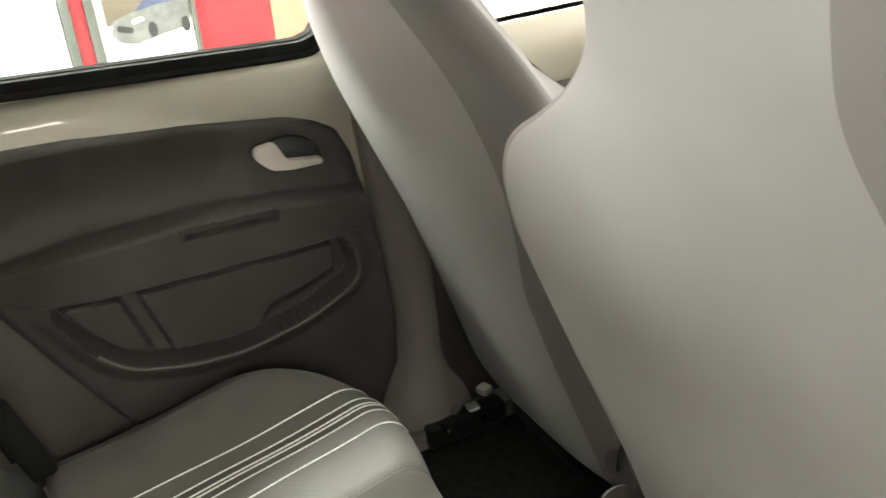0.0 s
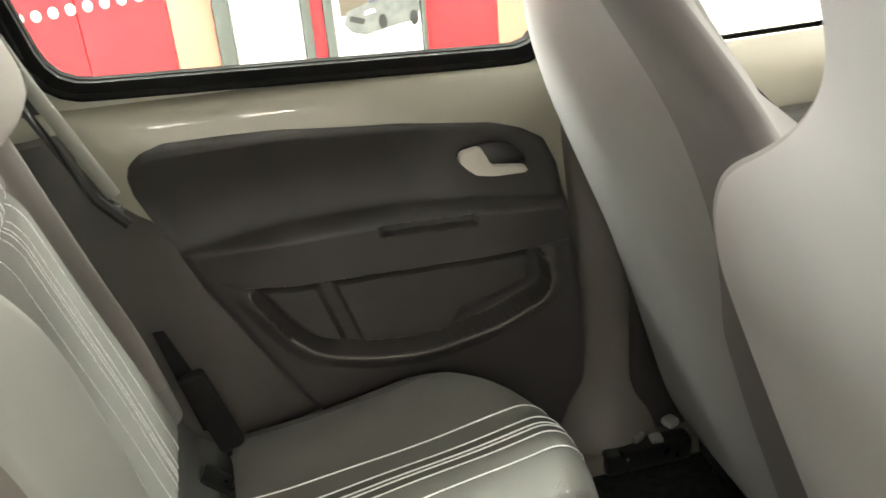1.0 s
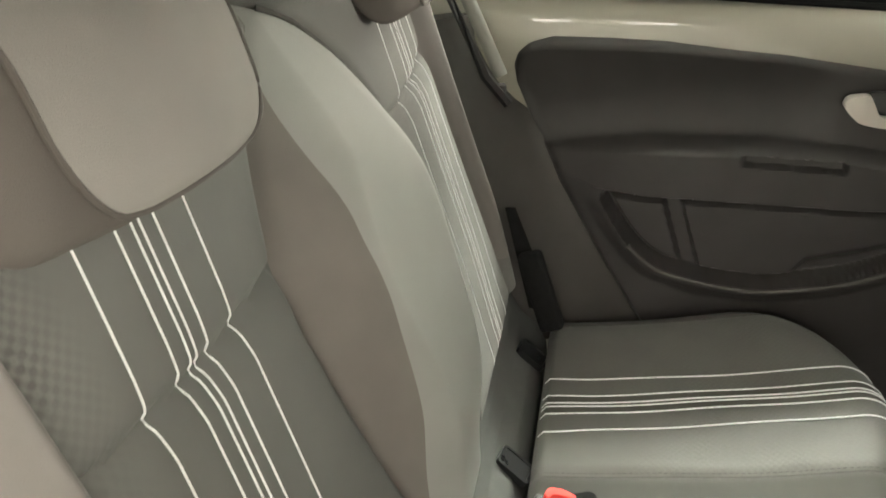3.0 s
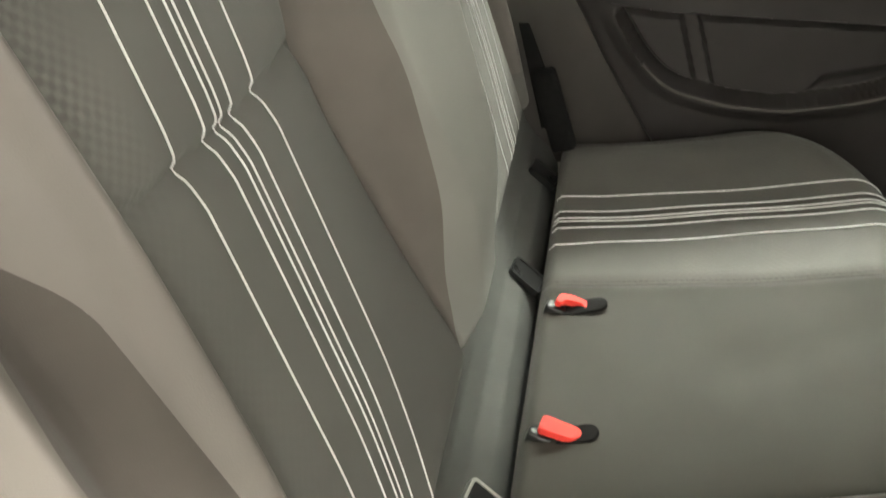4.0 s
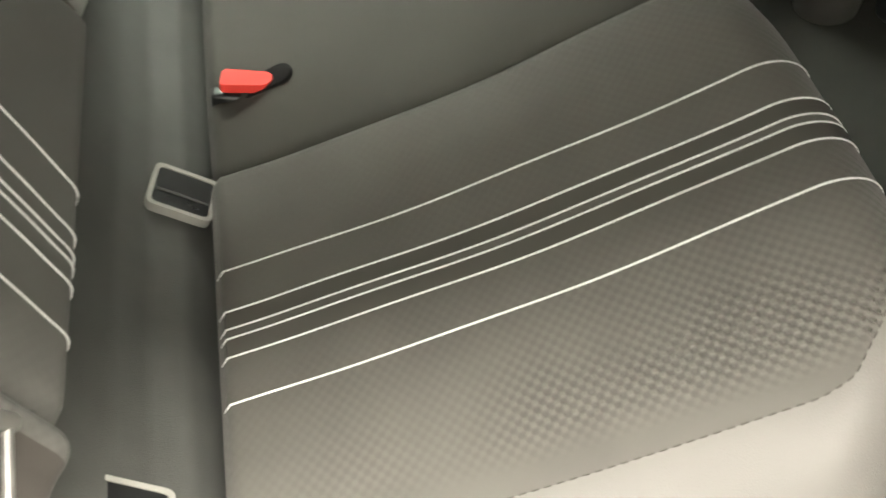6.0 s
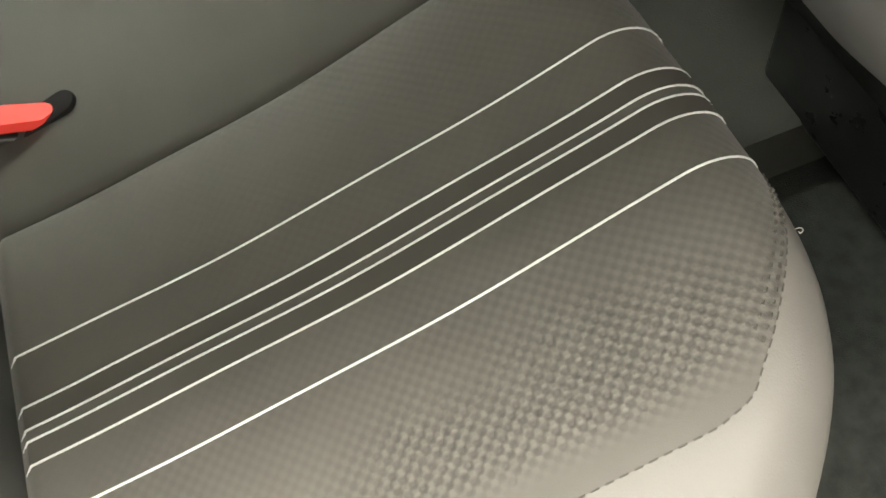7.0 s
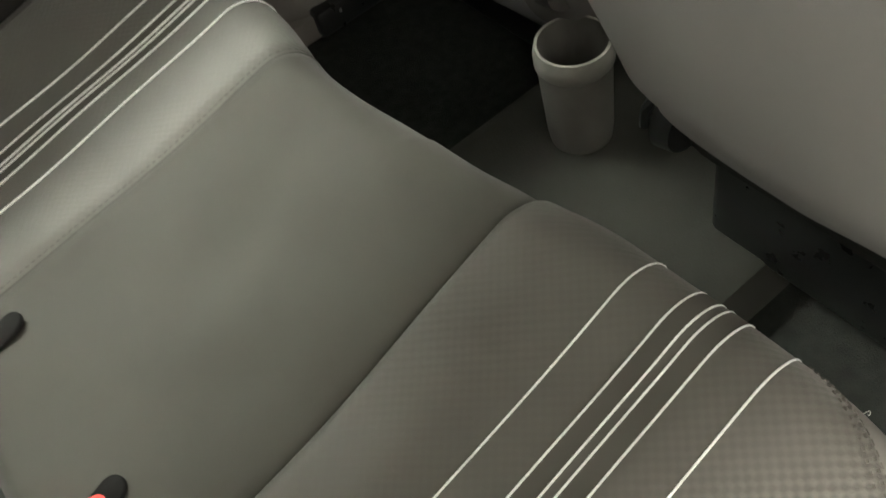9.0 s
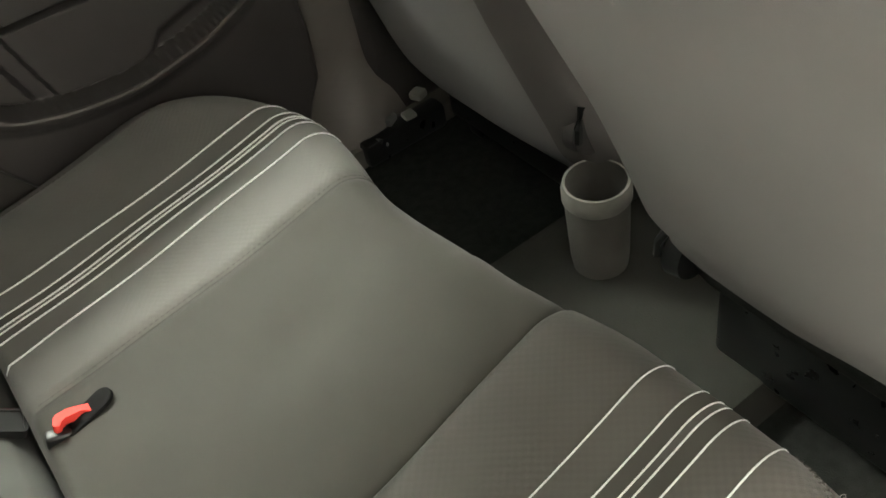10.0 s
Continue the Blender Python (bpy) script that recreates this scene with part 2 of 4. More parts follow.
def empty(name, label, category, group="", kind="", at=(0, 0, 0)):
    ob = new(name)
    ob.location = at
    return tagged(ob, label, category, group, kind)


def part(name, bm, mat, parent=None, label="", sharp=42):
    me = bpy.data.meshes.new(name)
    bmesh.ops.recalc_face_normals(bm, faces=bm.faces)
    bm.to_mesh(me)
    bm.free()
    me.polygons.foreach_set("use_smooth", [True] * len(me.polygons))
    if sharp is not None:
        me.set_sharp_from_angle(angle=radians(sharp))
    me.materials.append(mat)
    ob = new(name, me)
    if parent is not None:
        ob.parent = parent
        ob.matrix_parent_inverse = Matrix.Translation(parent.matrix_basis.translation).inverted()
        if parent.parent is not None:
            ob.matrix_parent_inverse = Matrix()
    if label:
        ob["label"] = label
    return ob


def grid(fn, nu, nv, thick=None, uv=None):
    """A sheet through fn(u, v) with u, v in 0..1; thick: a vector by which a second sheet lies behind it, so that it is solid."""
    bm = bmesh.new()
    layer = bm.loops.layers.uv.new("UVMap")
    a = [[bm.verts.new(fn(i / nu, j / nv)) for j in range(nv + 1)] for i in range(nu + 1)]

    def quad(vs, ij):
        f = bm.faces.new(vs)
        if uv is not None:
            for lp, (i, j) in zip(f.loops, ij):
                lp[layer].uv = uv(i / nu, j / nv)

    for i in range(nu):
        for j in range(nv):
            ij = ((i, j), (i + 1, j), (i + 1, j + 1), (i, j + 1))
            quad([a[p][q] for p, q in ij], ij)
    if thick is not None:
        th = Vector(thick)
        b = [[bm.verts.new(v.co + th) for v in row] for row in a]
        for i in range(nu):
            for j in range(nv):
                bm.faces.new((b[i][j + 1], b[i + 1][j + 1], b[i + 1][j], b[i][j]))
        ring = [(i, 0) for i in range(nu)] + [(nu, j) for j in range(nv)] + [(i, nv) for i in range(nu, 0, -1)] + [(0, j) for j in range(nv, 0, -1)]
        for (p, q), (r, s) in zip(ring, ring[1:] + ring[:1]):
            bm.faces.new((a[p][q], b[p][q], b[r][s], a[r][s]))
    return bm


def box(x0, x1, y0, y1, z0, z1, bevel=0.0, segments=2, turn=None):
    bm = bmesh.new()
    m = Matrix.Diagonal((x1 - x0, y1 - y0, z1 - z0, 1))
    bmesh.ops.create_cube(bm, size=1, matrix=m)
    if bevel:
        bmesh.ops.bevel(bm, geom=bm.edges[:], offset=bevel, segments=segments, affect="EDGES", profile=0.5)
    c = Matrix.Translation(((x0 + x1) / 2, (y0 + y1) / 2, (z0 + z1) / 2))
    bmesh.ops.transform(bm, verts=bm.verts[:], matrix=c @ (turn if turn is not None else Matrix()))
    return bm


def merge(*bms):
    out = bmesh.new()
    for b in bms:
        me = bpy.data.meshes.new("tmp")
        b.to_mesh(me)
        b.free()
        out.from_mesh(me)
        bpy.data.meshes.remove(me)
    return out


def tube(path, radius, sides=8, closed=False, flat=1.0):
    """A round rod along a path; flat: the height of its section against its width."""
    bm = bmesh.new()
    path = [Vector(p) for p in path]
    n = len(path)
    rings = []
    for i, p in enumerate(path):
        d = (path[(i + 1) % n] - path[i - 1]) if closed else (path[min(i + 1, n - 1)] - path[max(i - 1, 0)])
        d.normalize()
        up = Vector((0, 0, 1)) if abs(d.z) < 0.9 else Vector((0, 1, 0))
        s = d.cross(up).normalized()
        w = s.cross(d).normalized()
        rings.append([bm.verts.new(p + (s * math.cos(2 * math.pi * k / sides) + w * flat * math.sin(2 * math.pi * k / sides)) * radius) for k in range(sides)])
    for i in range(n if closed else n - 1):
        a, b = rings[i], rings[(i + 1) % n]
        for k in range(sides):
            bm.faces.new((a[k], a[(k + 1) % sides], b[(k + 1) % sides], b[k]))
    if not closed:
        bm.faces.new(rings[0])
        bm.faces.new(rings[-1])
    return bm


def dashes(pts, radius, dash, gap):
    """Stitches along a path: short rods with gaps between them."""
    rods, run, cur, on = [], 0.0, [Vector(pts[0])], True
    for a, b in zip(pts, pts[1:]):
        a, b = Vector(a), Vector(b)
        n = max(1, int((b - a).length / 0.0008))
        for k in range(1, n + 1):
            p = a.lerp(b, k / n)
            run += (b - a).length / n
            if on:
                cur.append(p)
            if run >= (dash if on else gap):
                if on and len(cur) > 1:
                    rods.append((cur[0], cur[-1]))
                on, run, cur = not on, 0.0, [p]
    return merge(*[tube(r, radius, 5) for r in rods])


def outline_prism(pts, y0, y1, bevel=0.0, segments=3):
    """A plate whose outline in x and z is pts, from y0 to y1."""
    bm = bmesh.new()
    a = [bm.verts.new((x, y0, z)) for x, z in pts]
    b = [bm.verts.new((x, y1, z)) for x, z in pts]
    f0 = bm.faces.new(a)
    f1 = bm.faces.new(list(reversed(b)))
    for i in range(len(pts)):
        j = (i + 1) % len(pts)
        bm.faces.new((a[i], b[i], b[j], a[j]))
    if bevel:
        rim = [e for f in (f0, f1) for e in f.edges]
        bmesh.ops.bevel(bm, geom=rim, offset=bevel, segments=segments, affect="EDGES", profile=0.5)
    return bm


def rounded(pts, r, steps=6):
    """The outline pts with its corners cut round by about r."""
    out, n = [], len(pts)
    for i in range(n):
        p, a, b = Vector(pts[i]), Vector(pts[i - 1]), Vector(pts[(i + 1) % n])
        rr = min(r, (a - p).length * 0.45, (b - p).length * 0.45)
        s, e = p + (a - p).normalized() * rr, p + (b - p).normalized() * rr
        for k in range(steps + 1):
            u = k / steps
            out.append(tuple(s * (1 - u) ** 2 + p * 2 * u * (1 - u) + e * u * u))
    return out


def resample(pts, n):
    pts = [Vector(p) for p in pts]
    pts.append(pts[0])
    ls = [0]
    for a, b in zip(pts, pts[1:]):
        ls.append(ls[-1] + (b - a).length)
    out, k = [], 0
    for i in range(n):
        d = ls[-1] * i / n
        while ls[k + 1] < d:
            k += 1
        out.append(pts[k].lerp(pts[k + 1], (d - ls[k]) / max(1e-9, ls[k + 1] - ls[k])))
    return out


def frame_between(outer, inner, fy_front, fy_back):
    """A solid ring between two outlines in x and z that have the same number of points."""
    bm = bmesh.new()
    n = len(outer)
    rings = [[bm.verts.new((p[0], y, p[1])) for p in o] for o, y in ((outer, fy_front), (inner, fy_front), (inner, fy_back), (outer, fy_back))]
    for r in range(4):
        a, b = rings[r], rings[(r + 1) % 4]
        for i in range(n):
            bm.faces.new((a[i], a[(i + 1) % n], b[(i + 1) % n], b[i]))
    return bm


# ---- showroom ----
def showroom():
    g = -0.34
    floor = part("showroom_floor", box(-8, 10, -8, 4.6, g - 0.1, g), TILE)
    tagged(floor, "unseen grey floor toned to bounce light into the car", "floor", kind="structure")
    for nm, b in (("wall_north", (-8, 10, 4.55, 4.7)), ("wall_south", (-8, 10, -8.1, -8)), ("wall_west", (-8.1, -8, -8, 4.6)), ("wall_east", (10, 10.1, -8, 4.6))):
        w = part(nm, box(*b, g, 3.1), WALL if nm == "wall_north" else WALL_GREY)
        tagged(w, "plain white painted showroom wall" if nm == "wall_north" else "unseen plain grey wall added to limit bounced light", "wall", kind="structure")
    c = part("ceiling", box(-8, 10, -8, 4.6, 3.1, 3.2), WALL)
    tagged(c, "plain white showroom ceiling", "ceiling", kind="structure")

    def panel(name, x0, x1, mat, label, y=4.5, th=0.05, z0=g, z1=2.3):
        o = part(name, box(x0, x1, y - th, y, z0, z1, 0.004), mat)
        tagged(o, label, "wall panel", "panels of the showroom wall", "")
        return o

    panel("wall_panel", -2.6, -0.615, SIGN_RED, "glossy red wall panel with a row of round lamps")
    panel("wall_panel", -0.61, -0.168, SIGN_RED, "plain glossy red wall panel of the showroom")
    panel("wall_panel", -0.163, 0.058, SIGN_PINK, "salmon pink narrow wall panel of the showroom")
    panel("wall_post", 0.062, 0.145, POST, "grey green metal post between the wall panels", 4.48, 0.06)
    panel("wall_panel", 0.15, 0.515, WALL, "plain white wall panel of the showroom")
    panel("wall_post", 0.52, 0.57, POST, "grey metal post between the wall panels", 4.48, 0.06)
    panel("wall_panel", 0.572, 0.637, SIGN_RED, "narrow red strip panel between metal posts", 4.49)
    panel("wall_post", 0.64, 0.69, POST, "grey metal post between the wall panels", 4.48, 0.06)
    panel("wall_panel", 1.207, 1.622, SIGN_RED, "plain glossy red wall panel of the showroom")
    panel("wall_post", 1.182, 1.205, POST, "slim grey post beside the poster", 4.48, 0.06)
    # light on this red panel is put in by the paler pink colour
    panel("wall_panel", 1.627, 2.6, SIGN_PINK, "red wall panel coloured paler for the light on it")
    lamp = None
    for k in range(13):
        x = -1.36 + 0.0855 * k
        bm = bmesh.new()
        bmesh.ops.create_uvsphere(bm, u_segments=12, v_segments=8, radius=0.024, matrix=Matrix.Translation((x + 0.04, 4.445, 0.262 + 0.0065 * k)) @ Matrix.Diagonal((1, 0.5, 1.25, 1)))
        o = part("round_lamp", bm, WALL)
        tagged(o, "small white round lamp set on the red wall panel", "wall lamp", "row of round lamps")
    # a framed poster of a parked car, drawn as plain shapes
    p = empty("car_poster", "white poster with a print of a silver and blue car", "poster", at=(0.9, 4.47, g))
    part("board", box(0.694, 1.178, 4.45, 4.49, g, 1.1, 0.003), WALL, p)

    def shape(nm, pts, mat, y):
        part(nm, outline_prism([(0.73 + u * 0.445, -0.035 + v * 0.3) for u, v in pts], y - 0.003, y), mat, p)

    shape("print_ground", [(0, 0.45), (1, 0.42), (1, 2.4), (0, 2.4)], PHOTO, 4.4485)
    shape("print_car_body", rounded([(0.03, 0.30), (0.12, 0.13), (0.30, 0.06), (0.62, 0.16), (0.92, 0.22), (1.0, 0.40), (0.98, 0.72), (0.80, 0.80), (0.60, 0.74), (0.32, 0.62), (0.08, 0.52)], 0.05), PRINT_SILVER, 4.4445)
    shape("print_car_roof", rounded([(0.34, 0.62), (0.50, 0.84), (0.66, 0.98), (0.86, 0.99), (0.97, 0.72), (0.62, 0.70)], 0.06), PRINT_BLUE, 4.4405)
    shape("print_car_grille", rounded([(0.10, 0.34), (0.28, 0.26), (0.30, 0.36), (0.12, 0.45)], 0.03), PRINT_DARK, 4.4405)
    shape("print_car_lamp", rounded([(0.30, 0.42), (0.44, 0.46), (0.42, 0.53), (0.31, 0.50)], 0.02), WALL, 4.4405)
    for u in (0.52, 0.92):
        shape("print_car_wheel", [(u + 0.055 * math.cos(a), 0.27 + 0.14 * math.sin(a)) for a in [2 * math.pi * k / 14 for k in range(14)]], PRINT_DARK, 4.4405)


showroom()

# ---- car body ----
# beltline and opening of the rear side window, in x and z
WIN_IN = rounded([(-0.142, 0.866), (0.577, 0.823), (0.582, 1.19), (-0.225, 1.19)], 0.05, 8)
WIN_OUT = rounded([(-0.160, 0.847), (0.591, 0.801), (0.597, 1.212), (-0.245, 1.212)], 0.062, 8)


def paint_profile(z):
    """The inner sheet of the door: a ledge below the window seal, a rounded shoulder, then nearly upright."""
    return soft_table([(0.0, 0.700), (0.60, 0.694), (0.735, 0.678), (0.787, 0.690), (0.80, 0.712), (1.3, 0.70)], z, 0.005)


def lift(x):
    """How much higher the beltline lies than at the front edge of the door: it rises towards the tail."""
    return 0.023 - 0.024 * x


def rear_door():
    d = empty("door_1", "closed rear car door, cream painted inside with a black plastic card", "car door", kind="structure", at=(0.2, 0.7, 0.1))
    # painted sheet below the window
    x0, x1 = -0.36, 0.615
    part("door_sheet", grid(lambda u, v: (lerp(x0, x1, u), paint_profile(lerp(0.08, 0.80, v)), lerp(0.08, 0.80, v) + lift(lerp(x0, x1, u)) * smooth(0.5, 0.78, lerp(0.08, 0.80, v))), 30, 60, (0, 0.05, 0)), PAINT, d)
    # painted window surround with the opening
    n = 96
    outer = resample([(-0.36, 0.80 + lift(-0.36)), (0.615, 0.80 + lift(0.615)), (0.615, 1.26), (-0.36, 1.26)], n)
    ring = resample(WIN_OUT, n)
    best = min(range(n), key=lambda k: (ring[k] - outer[0]).length)
    ring = ring[best:] + ring[:best]
    part("window_surround", frame_between(outer, ring, 0.712, 0.745), PAINT, d)
    a, b = resample(WIN_OUT, n), resample(WIN_IN, n)
    seal = merge(frame_between(a, b, 0.700, 0.74), tube([(p.x, 0.700, p.y) for p in a], 0.006, 6, True))
    part("window_seal", seal, SEAL, d, "black rubber window seal")
    part("inner_seal_lip", tube([(lerp(p.x, q.x, 0.99), 0.716, lerp(p.y, q.y, 0.99)) for p, q in zip(a, b)], 0.0022, 6, True), SEAL, d, "thin black lip of the seal")
    pane = part("window_pane", outline_prism([(lerp(q.x, p.x, 0.4), lerp(q.y, p.y, 0.4)) for p, q in zip(a, b)], 0.722, 0.726), GLASS, d, "clear side window pane")
    pane.visible_shadow = False
    # black plastic card with its armrest and map pocket
    left = [(0.10, 0.245), (0.20, 0.19), (0.311, 0.118), (0.418, 0.055), (0.483, 0.021), (0.526, -0.003), (0.59, -0.028), (0.641, -0.051), (0.691, -0.071), (0.72, -0.075), (0.74, -0.069), (0.755, -0.053), (0.765, -0.030), (0.769, -0.003)]
    right = [(0.10, 0.56), (0.12, 0.583), (0.18, 0.607), (0.22, 0.630), (0.30, 0.635), (0.40, 0.628), (0.53, 0.612), (0.63, 0.593), (0.679, 0.571), (0.703, 0.534), (0.721, 0.484), (0.736, 0.385), (0.744, 0.335), (0.751, 0.255), (0.762, 0.161), (0.766, 0.082), (0.769, 0.0)]
    crown = [(-0.075, 0.74), (-0.05, 0.758), (-0.013, 0.768), (0.082, 0.766), (0.161, 0.762), (0.255, 0.751), (0.335, 0.744), (0.385, 0.736), (0.484, 0.721), (0.534, 0.703), (0.571, 0.679)]
    pocket = [(0.06, 0.528), (0.535, 0.513), (0.553, 0.490), (0.561, 0.447), (0.546, 0.420), (0.45, 0.386), (0.34, 0.366), (0.25, 0.374), (0.16, 0.398), (0.112, 0.445)]
    pocket = [Vector(p) for p in rounded(pocket, 0.03, 4)]

    def inside(x, z):
        """How far inside the pocket's outline the point lies, in metres."""
        p, hit, best = Vector((x, z)), False, 9.0
        for a, b in zip(pocket, pocket[1:] + pocket[:1]):
            if (a.y > z) != (b.y > z) and x < (b.x - a.x) * (z - a.y) / (b.y - a.y) + a.x:
                hit = not hit
            e = b - a
            k = max(0, min(1, (p - a).dot(e) / e.length_squared)) if e.length_squared > 1e-12 else 0
            best = min(best, (p - a - e * k).length)
        return best if hit else -best

    def card(u, v):
        z = lerp(0.10, 0.769, 1 - (1 - v) ** 1.35)
        l, r = soft_table(left, z, 0.004), soft_table(right, z, 0.004)
        r = max(r, l + 0.002)
        x = lerp(l, r, u)
        edge = min(x - l, (r - x) * (1 + 8 * smooth(0.68, 0.73, z))) / 0.022
        if x < 0.56:
            edge = min(edge, max(0.0, table(crown, x) - z) / 0.016)
        rim = 1 - (1 - min(1, max(0, edge))) ** 2
        y = 0.690 - 0.026 * math.sqrt(max(0, rim))
        # the upper field is hollow, the armrest juts out below it
        arm_top = table([(-0.02, 0.590), (0.018, 0.597), (0.136, 0.611), (0.32, 0.611), (0.44, 0.604), (0.59, 0.58)], x)
        arm_low = table([(-0.03, 0.570), (0.06, 0.540), (0.30, 0.532), (0.58, 0.524)], x)
        y += 0.012 * math.sin(math.pi * min(1, max(0, (z - arm_top) / (0.75 - arm_top)))) * rim if z > arm_top else 0
        if z > arm_top:
            y += 0.012 * math.sin(math.pi * min(1, (z - arm_top) / (0.75 - arm_top)) ** 0.4) * rim * (1 - smooth(0.34, 0.42, x))
        reach = 0.045 * smooth(-0.04, 0.16, x) * (1 - 0.35 * smooth(0.46, 0.60, x))
        if z > arm_low - 0.01:
            y -= reach * smooth(arm_top + 0.004, arm_top - 0.010, z) * rim
        else:
            y -= reach * rim * 0.85
        along = z - table([(0.28, 0.594), (0.43, 0.586)], x)
        slot = smooth(0.278, 0.290, x) * smooth(0.438, 0.428, x) * smooth(-0.010, -0.006, along) * smooth(0.010, 0.006, along)
        y += 0.016 * slot
        d_in = inside(x, z)
        if d_in < 0.0:
            y -= 0.013 * smooth(-0.030, -0.003, d_in) * smooth(0.525, 0.485, z)
        else:
            y += 0.032 * smooth(0, 0.011, d_in)
            across = x - table([(0.368, 0.228), (0.507, 0.187)], z)
            top = table([(0.06, 0.517), (0.536, 0.502)], x)
            panel_in = smooth(0.009, 0.019, d_in) * smooth(0.010, 0.018, abs(across)) * smooth(top + 0.004, top - 0.004, z) * smooth(0.527, 0.519, x)
            ledge = table([(0.36, 0.360), (0.382, 0.385), (0.400, 0.412), (0.523, 0.443), (0.56, 0.45)], x)
            if x > 0.36:
                panel_in *= 1 - smooth(ledge + 0.013, ledge - 0.013, z) * smooth(0.36, 0.39, x)
            y -= 0.018 * panel_in
        return (x, y, z)

    part("door_card", grid(card, 200, 230), DARK, d, "black grained door card with armrest and map pocket")
    low = [p for p in resample(pocket, 160) if p.y < 0.50 and p.x > 0.118]
    low.sort(key=lambda p: math.atan2(p.y - 0.515, p.x - 0.33))

    def proud(x):
        return 0.690 - 0.026 - 0.0385 * smooth(-0.04, 0.16, x) * (1 - 0.35 * smooth(0.46, 0.60, x)) - 0.0125

    # tube in a lighter plastic, added for the highlight along the pocket's edge
    part("pocket_lip", tube([(p.x, proud(p.x), p.y) for p in low], 0.0045, 8), ARCH, d, "lighter rounded lip of the map pocket for its highlight")
    # pull handle in its dish
    dish = rounded([(0.443, 0.655), (0.450, 0.692), (0.488, 0.692), (0.515, 0.681), (0.534, 0.657), (0.532, 0.636), (0.45, 0.636)], 0.014)
    part("handle_dish", outline_prism(dish, 0.6655, 0.672, 0.002), GLOSS, d, "black recessed handle dish")
    cup = rounded([(0.418, 0.676), (0.426, 0.687), (0.456, 0.691), (0.473, 0.657), (0.530, 0.648), (0.531, 0.639), (0.475, 0.641), (0.446, 0.647), (0.430, 0.661)], 0.006)
    part("door_handle", outline_prism(cup, 0.650, 0.667, 0.004), SILVER, d, "satin silver inside door handle")


def pillars():
    def trim(name, fn, nu, nv, thick, mat, label, kind="structure"):
        o = part(name, grid(fn, nu, nv, thick), mat)
        return tagged(o, label, "pillar trim", kind=kind)

    # pillar between the doors, flaring out into the sill cover at its foot
    def b_pillar(u, v):
        z = lerp(0.06, 1.26, v)
        x0 = soft_table([(0.06, 0.52), (0.12, 0.555), (0.17, 0.592), (0.22, 0.622), (0.3, 0.632), (0.5, 0.618), (0.6, 0.610), (0.70, 0.598), (1.26, 0.60)], z, 0.02)
        x1 = soft_table([(0.06, 0.80), (0.14, 0.78), (0.3, 0.74), (0.7, 0.70), (1.26, 0.70)], z, 0.02)
        y = 0.668 - 0.035 * math.sin(math.pi * u) ** 0.7 - 0.05 * smooth(0.24, 0.08, z) * math.sin(math.pi * min(1, u * 1.05)) ** 0.6
        return (lerp(x0, x1, u), y, z)

    trim("trim_1", b_pillar, 24, 60, (0, 0.06, 0), GREY, "grey plastic pillar trim between the car doors")
    # moulded wheel arch trim between the backrest and the door
    def arch(u, v):
        z = lerp(0.26, 0.80, v)
        front = table([(0.26, 0.17), (0.311, 0.130), (0.418, 0.066), (0.483, 0.032), (0.59, -0.018), (0.691, -0.062), (0.80, -0.08)], z)
        x = lerp(-0.32, front, u)
        return (x, lerp(0.585, 0.672, smooth(0.55, 1.0, u)) + 0.06 * smooth(0.55, 0.8, z), z)

    trim("trim_2", arch, 24, 40, (-0.01, 0.03, 0), ARCH, "charcoal moulded wheel arch trim beside the rear seat")
    # edge strip of the rear pillar, with a small catch at its foot
    s = empty("pillar_strip", "pale grey edge strip of the rear pillar with a metal catch", "trim strip", at=(-0.1, 0.6, 0.7))
    part("strip", tube([(-0.24, 0.60, 1.12), (-0.182, 0.60, 0.975), (-0.150, 0.60, 0.889), (-0.118, 0.60, 0.813), (-0.083, 0.595, 0.731)], 0.0105, 8, flat=0.6), BELT_PALE, s)
    part("catch", box(-0.090, -0.074, 0.578, 0.594, 0.706, 0.722, 0.004), DARK2, s, "small dark catch")
    # black rod drawn for the dark gap along the strip
    part("gap", tube([(-0.265, 0.585, 1.12), (-0.172, 0.585, 0.89), (-0.104, 0.58, 0.735), (-0.07, 0.578, 0.693)], 0.008, 6), BLACK, s, "black rod for the dark gap beside the strip")
    # painted rear pillar above the arch trim
    def c_pillar(u, v):
        z = lerp(0.66, 1.27, v)
        return (lerp(-0.70, lerp(-0.055, -0.24, smooth(0.66, 1.0, z)), u), 0.66 + 0.05 * smooth(0.4, 1, u), z)

    trim("trim_3", c_pillar, 20, 24, (0, 0.04, 0), DARK, "black trim of the rear roof pillar")
    trim("trim_9", lambda u, v: (lerp(-0.98, -0.72, u), 0.655 + 0.02 * math.sin(math.pi * u), lerp(0.66, 1.27, v)), 12, 16, (0, 0.04, 0), PAINT, "cream painted edge of the tailgate opening")
    hs = part("hatch_seal", merge(tube([(-0.80, 0.65, 1.22), (-0.76, 0.65, 1.02), (-0.73, 0.64, 0.90), (-0.72, 0.64, 0.70)], 0.014, 8), tube([(-0.755, 0.645, 1.22), (-0.715, 0.645, 1.02), (-0.69, 0.64, 0.90), (-0.685, 0.64, 0.70)], 0.009, 8)), BLACK)
    tagged(hs, "black rubber seal round the tailgate opening", "rubber seal")
    # the near side of the body: the rear door stands open, so only pillars and sill are there
    trim("trim_4", lambda u, v: (lerp(0.66, 0.80, u), -0.70 - 0.02 * math.sin(math.pi * u), lerp(0.0, 1.26, v)), 10, 30, (0, -0.06, 0), GREY, "grey plastic pillar trim beside the open door")
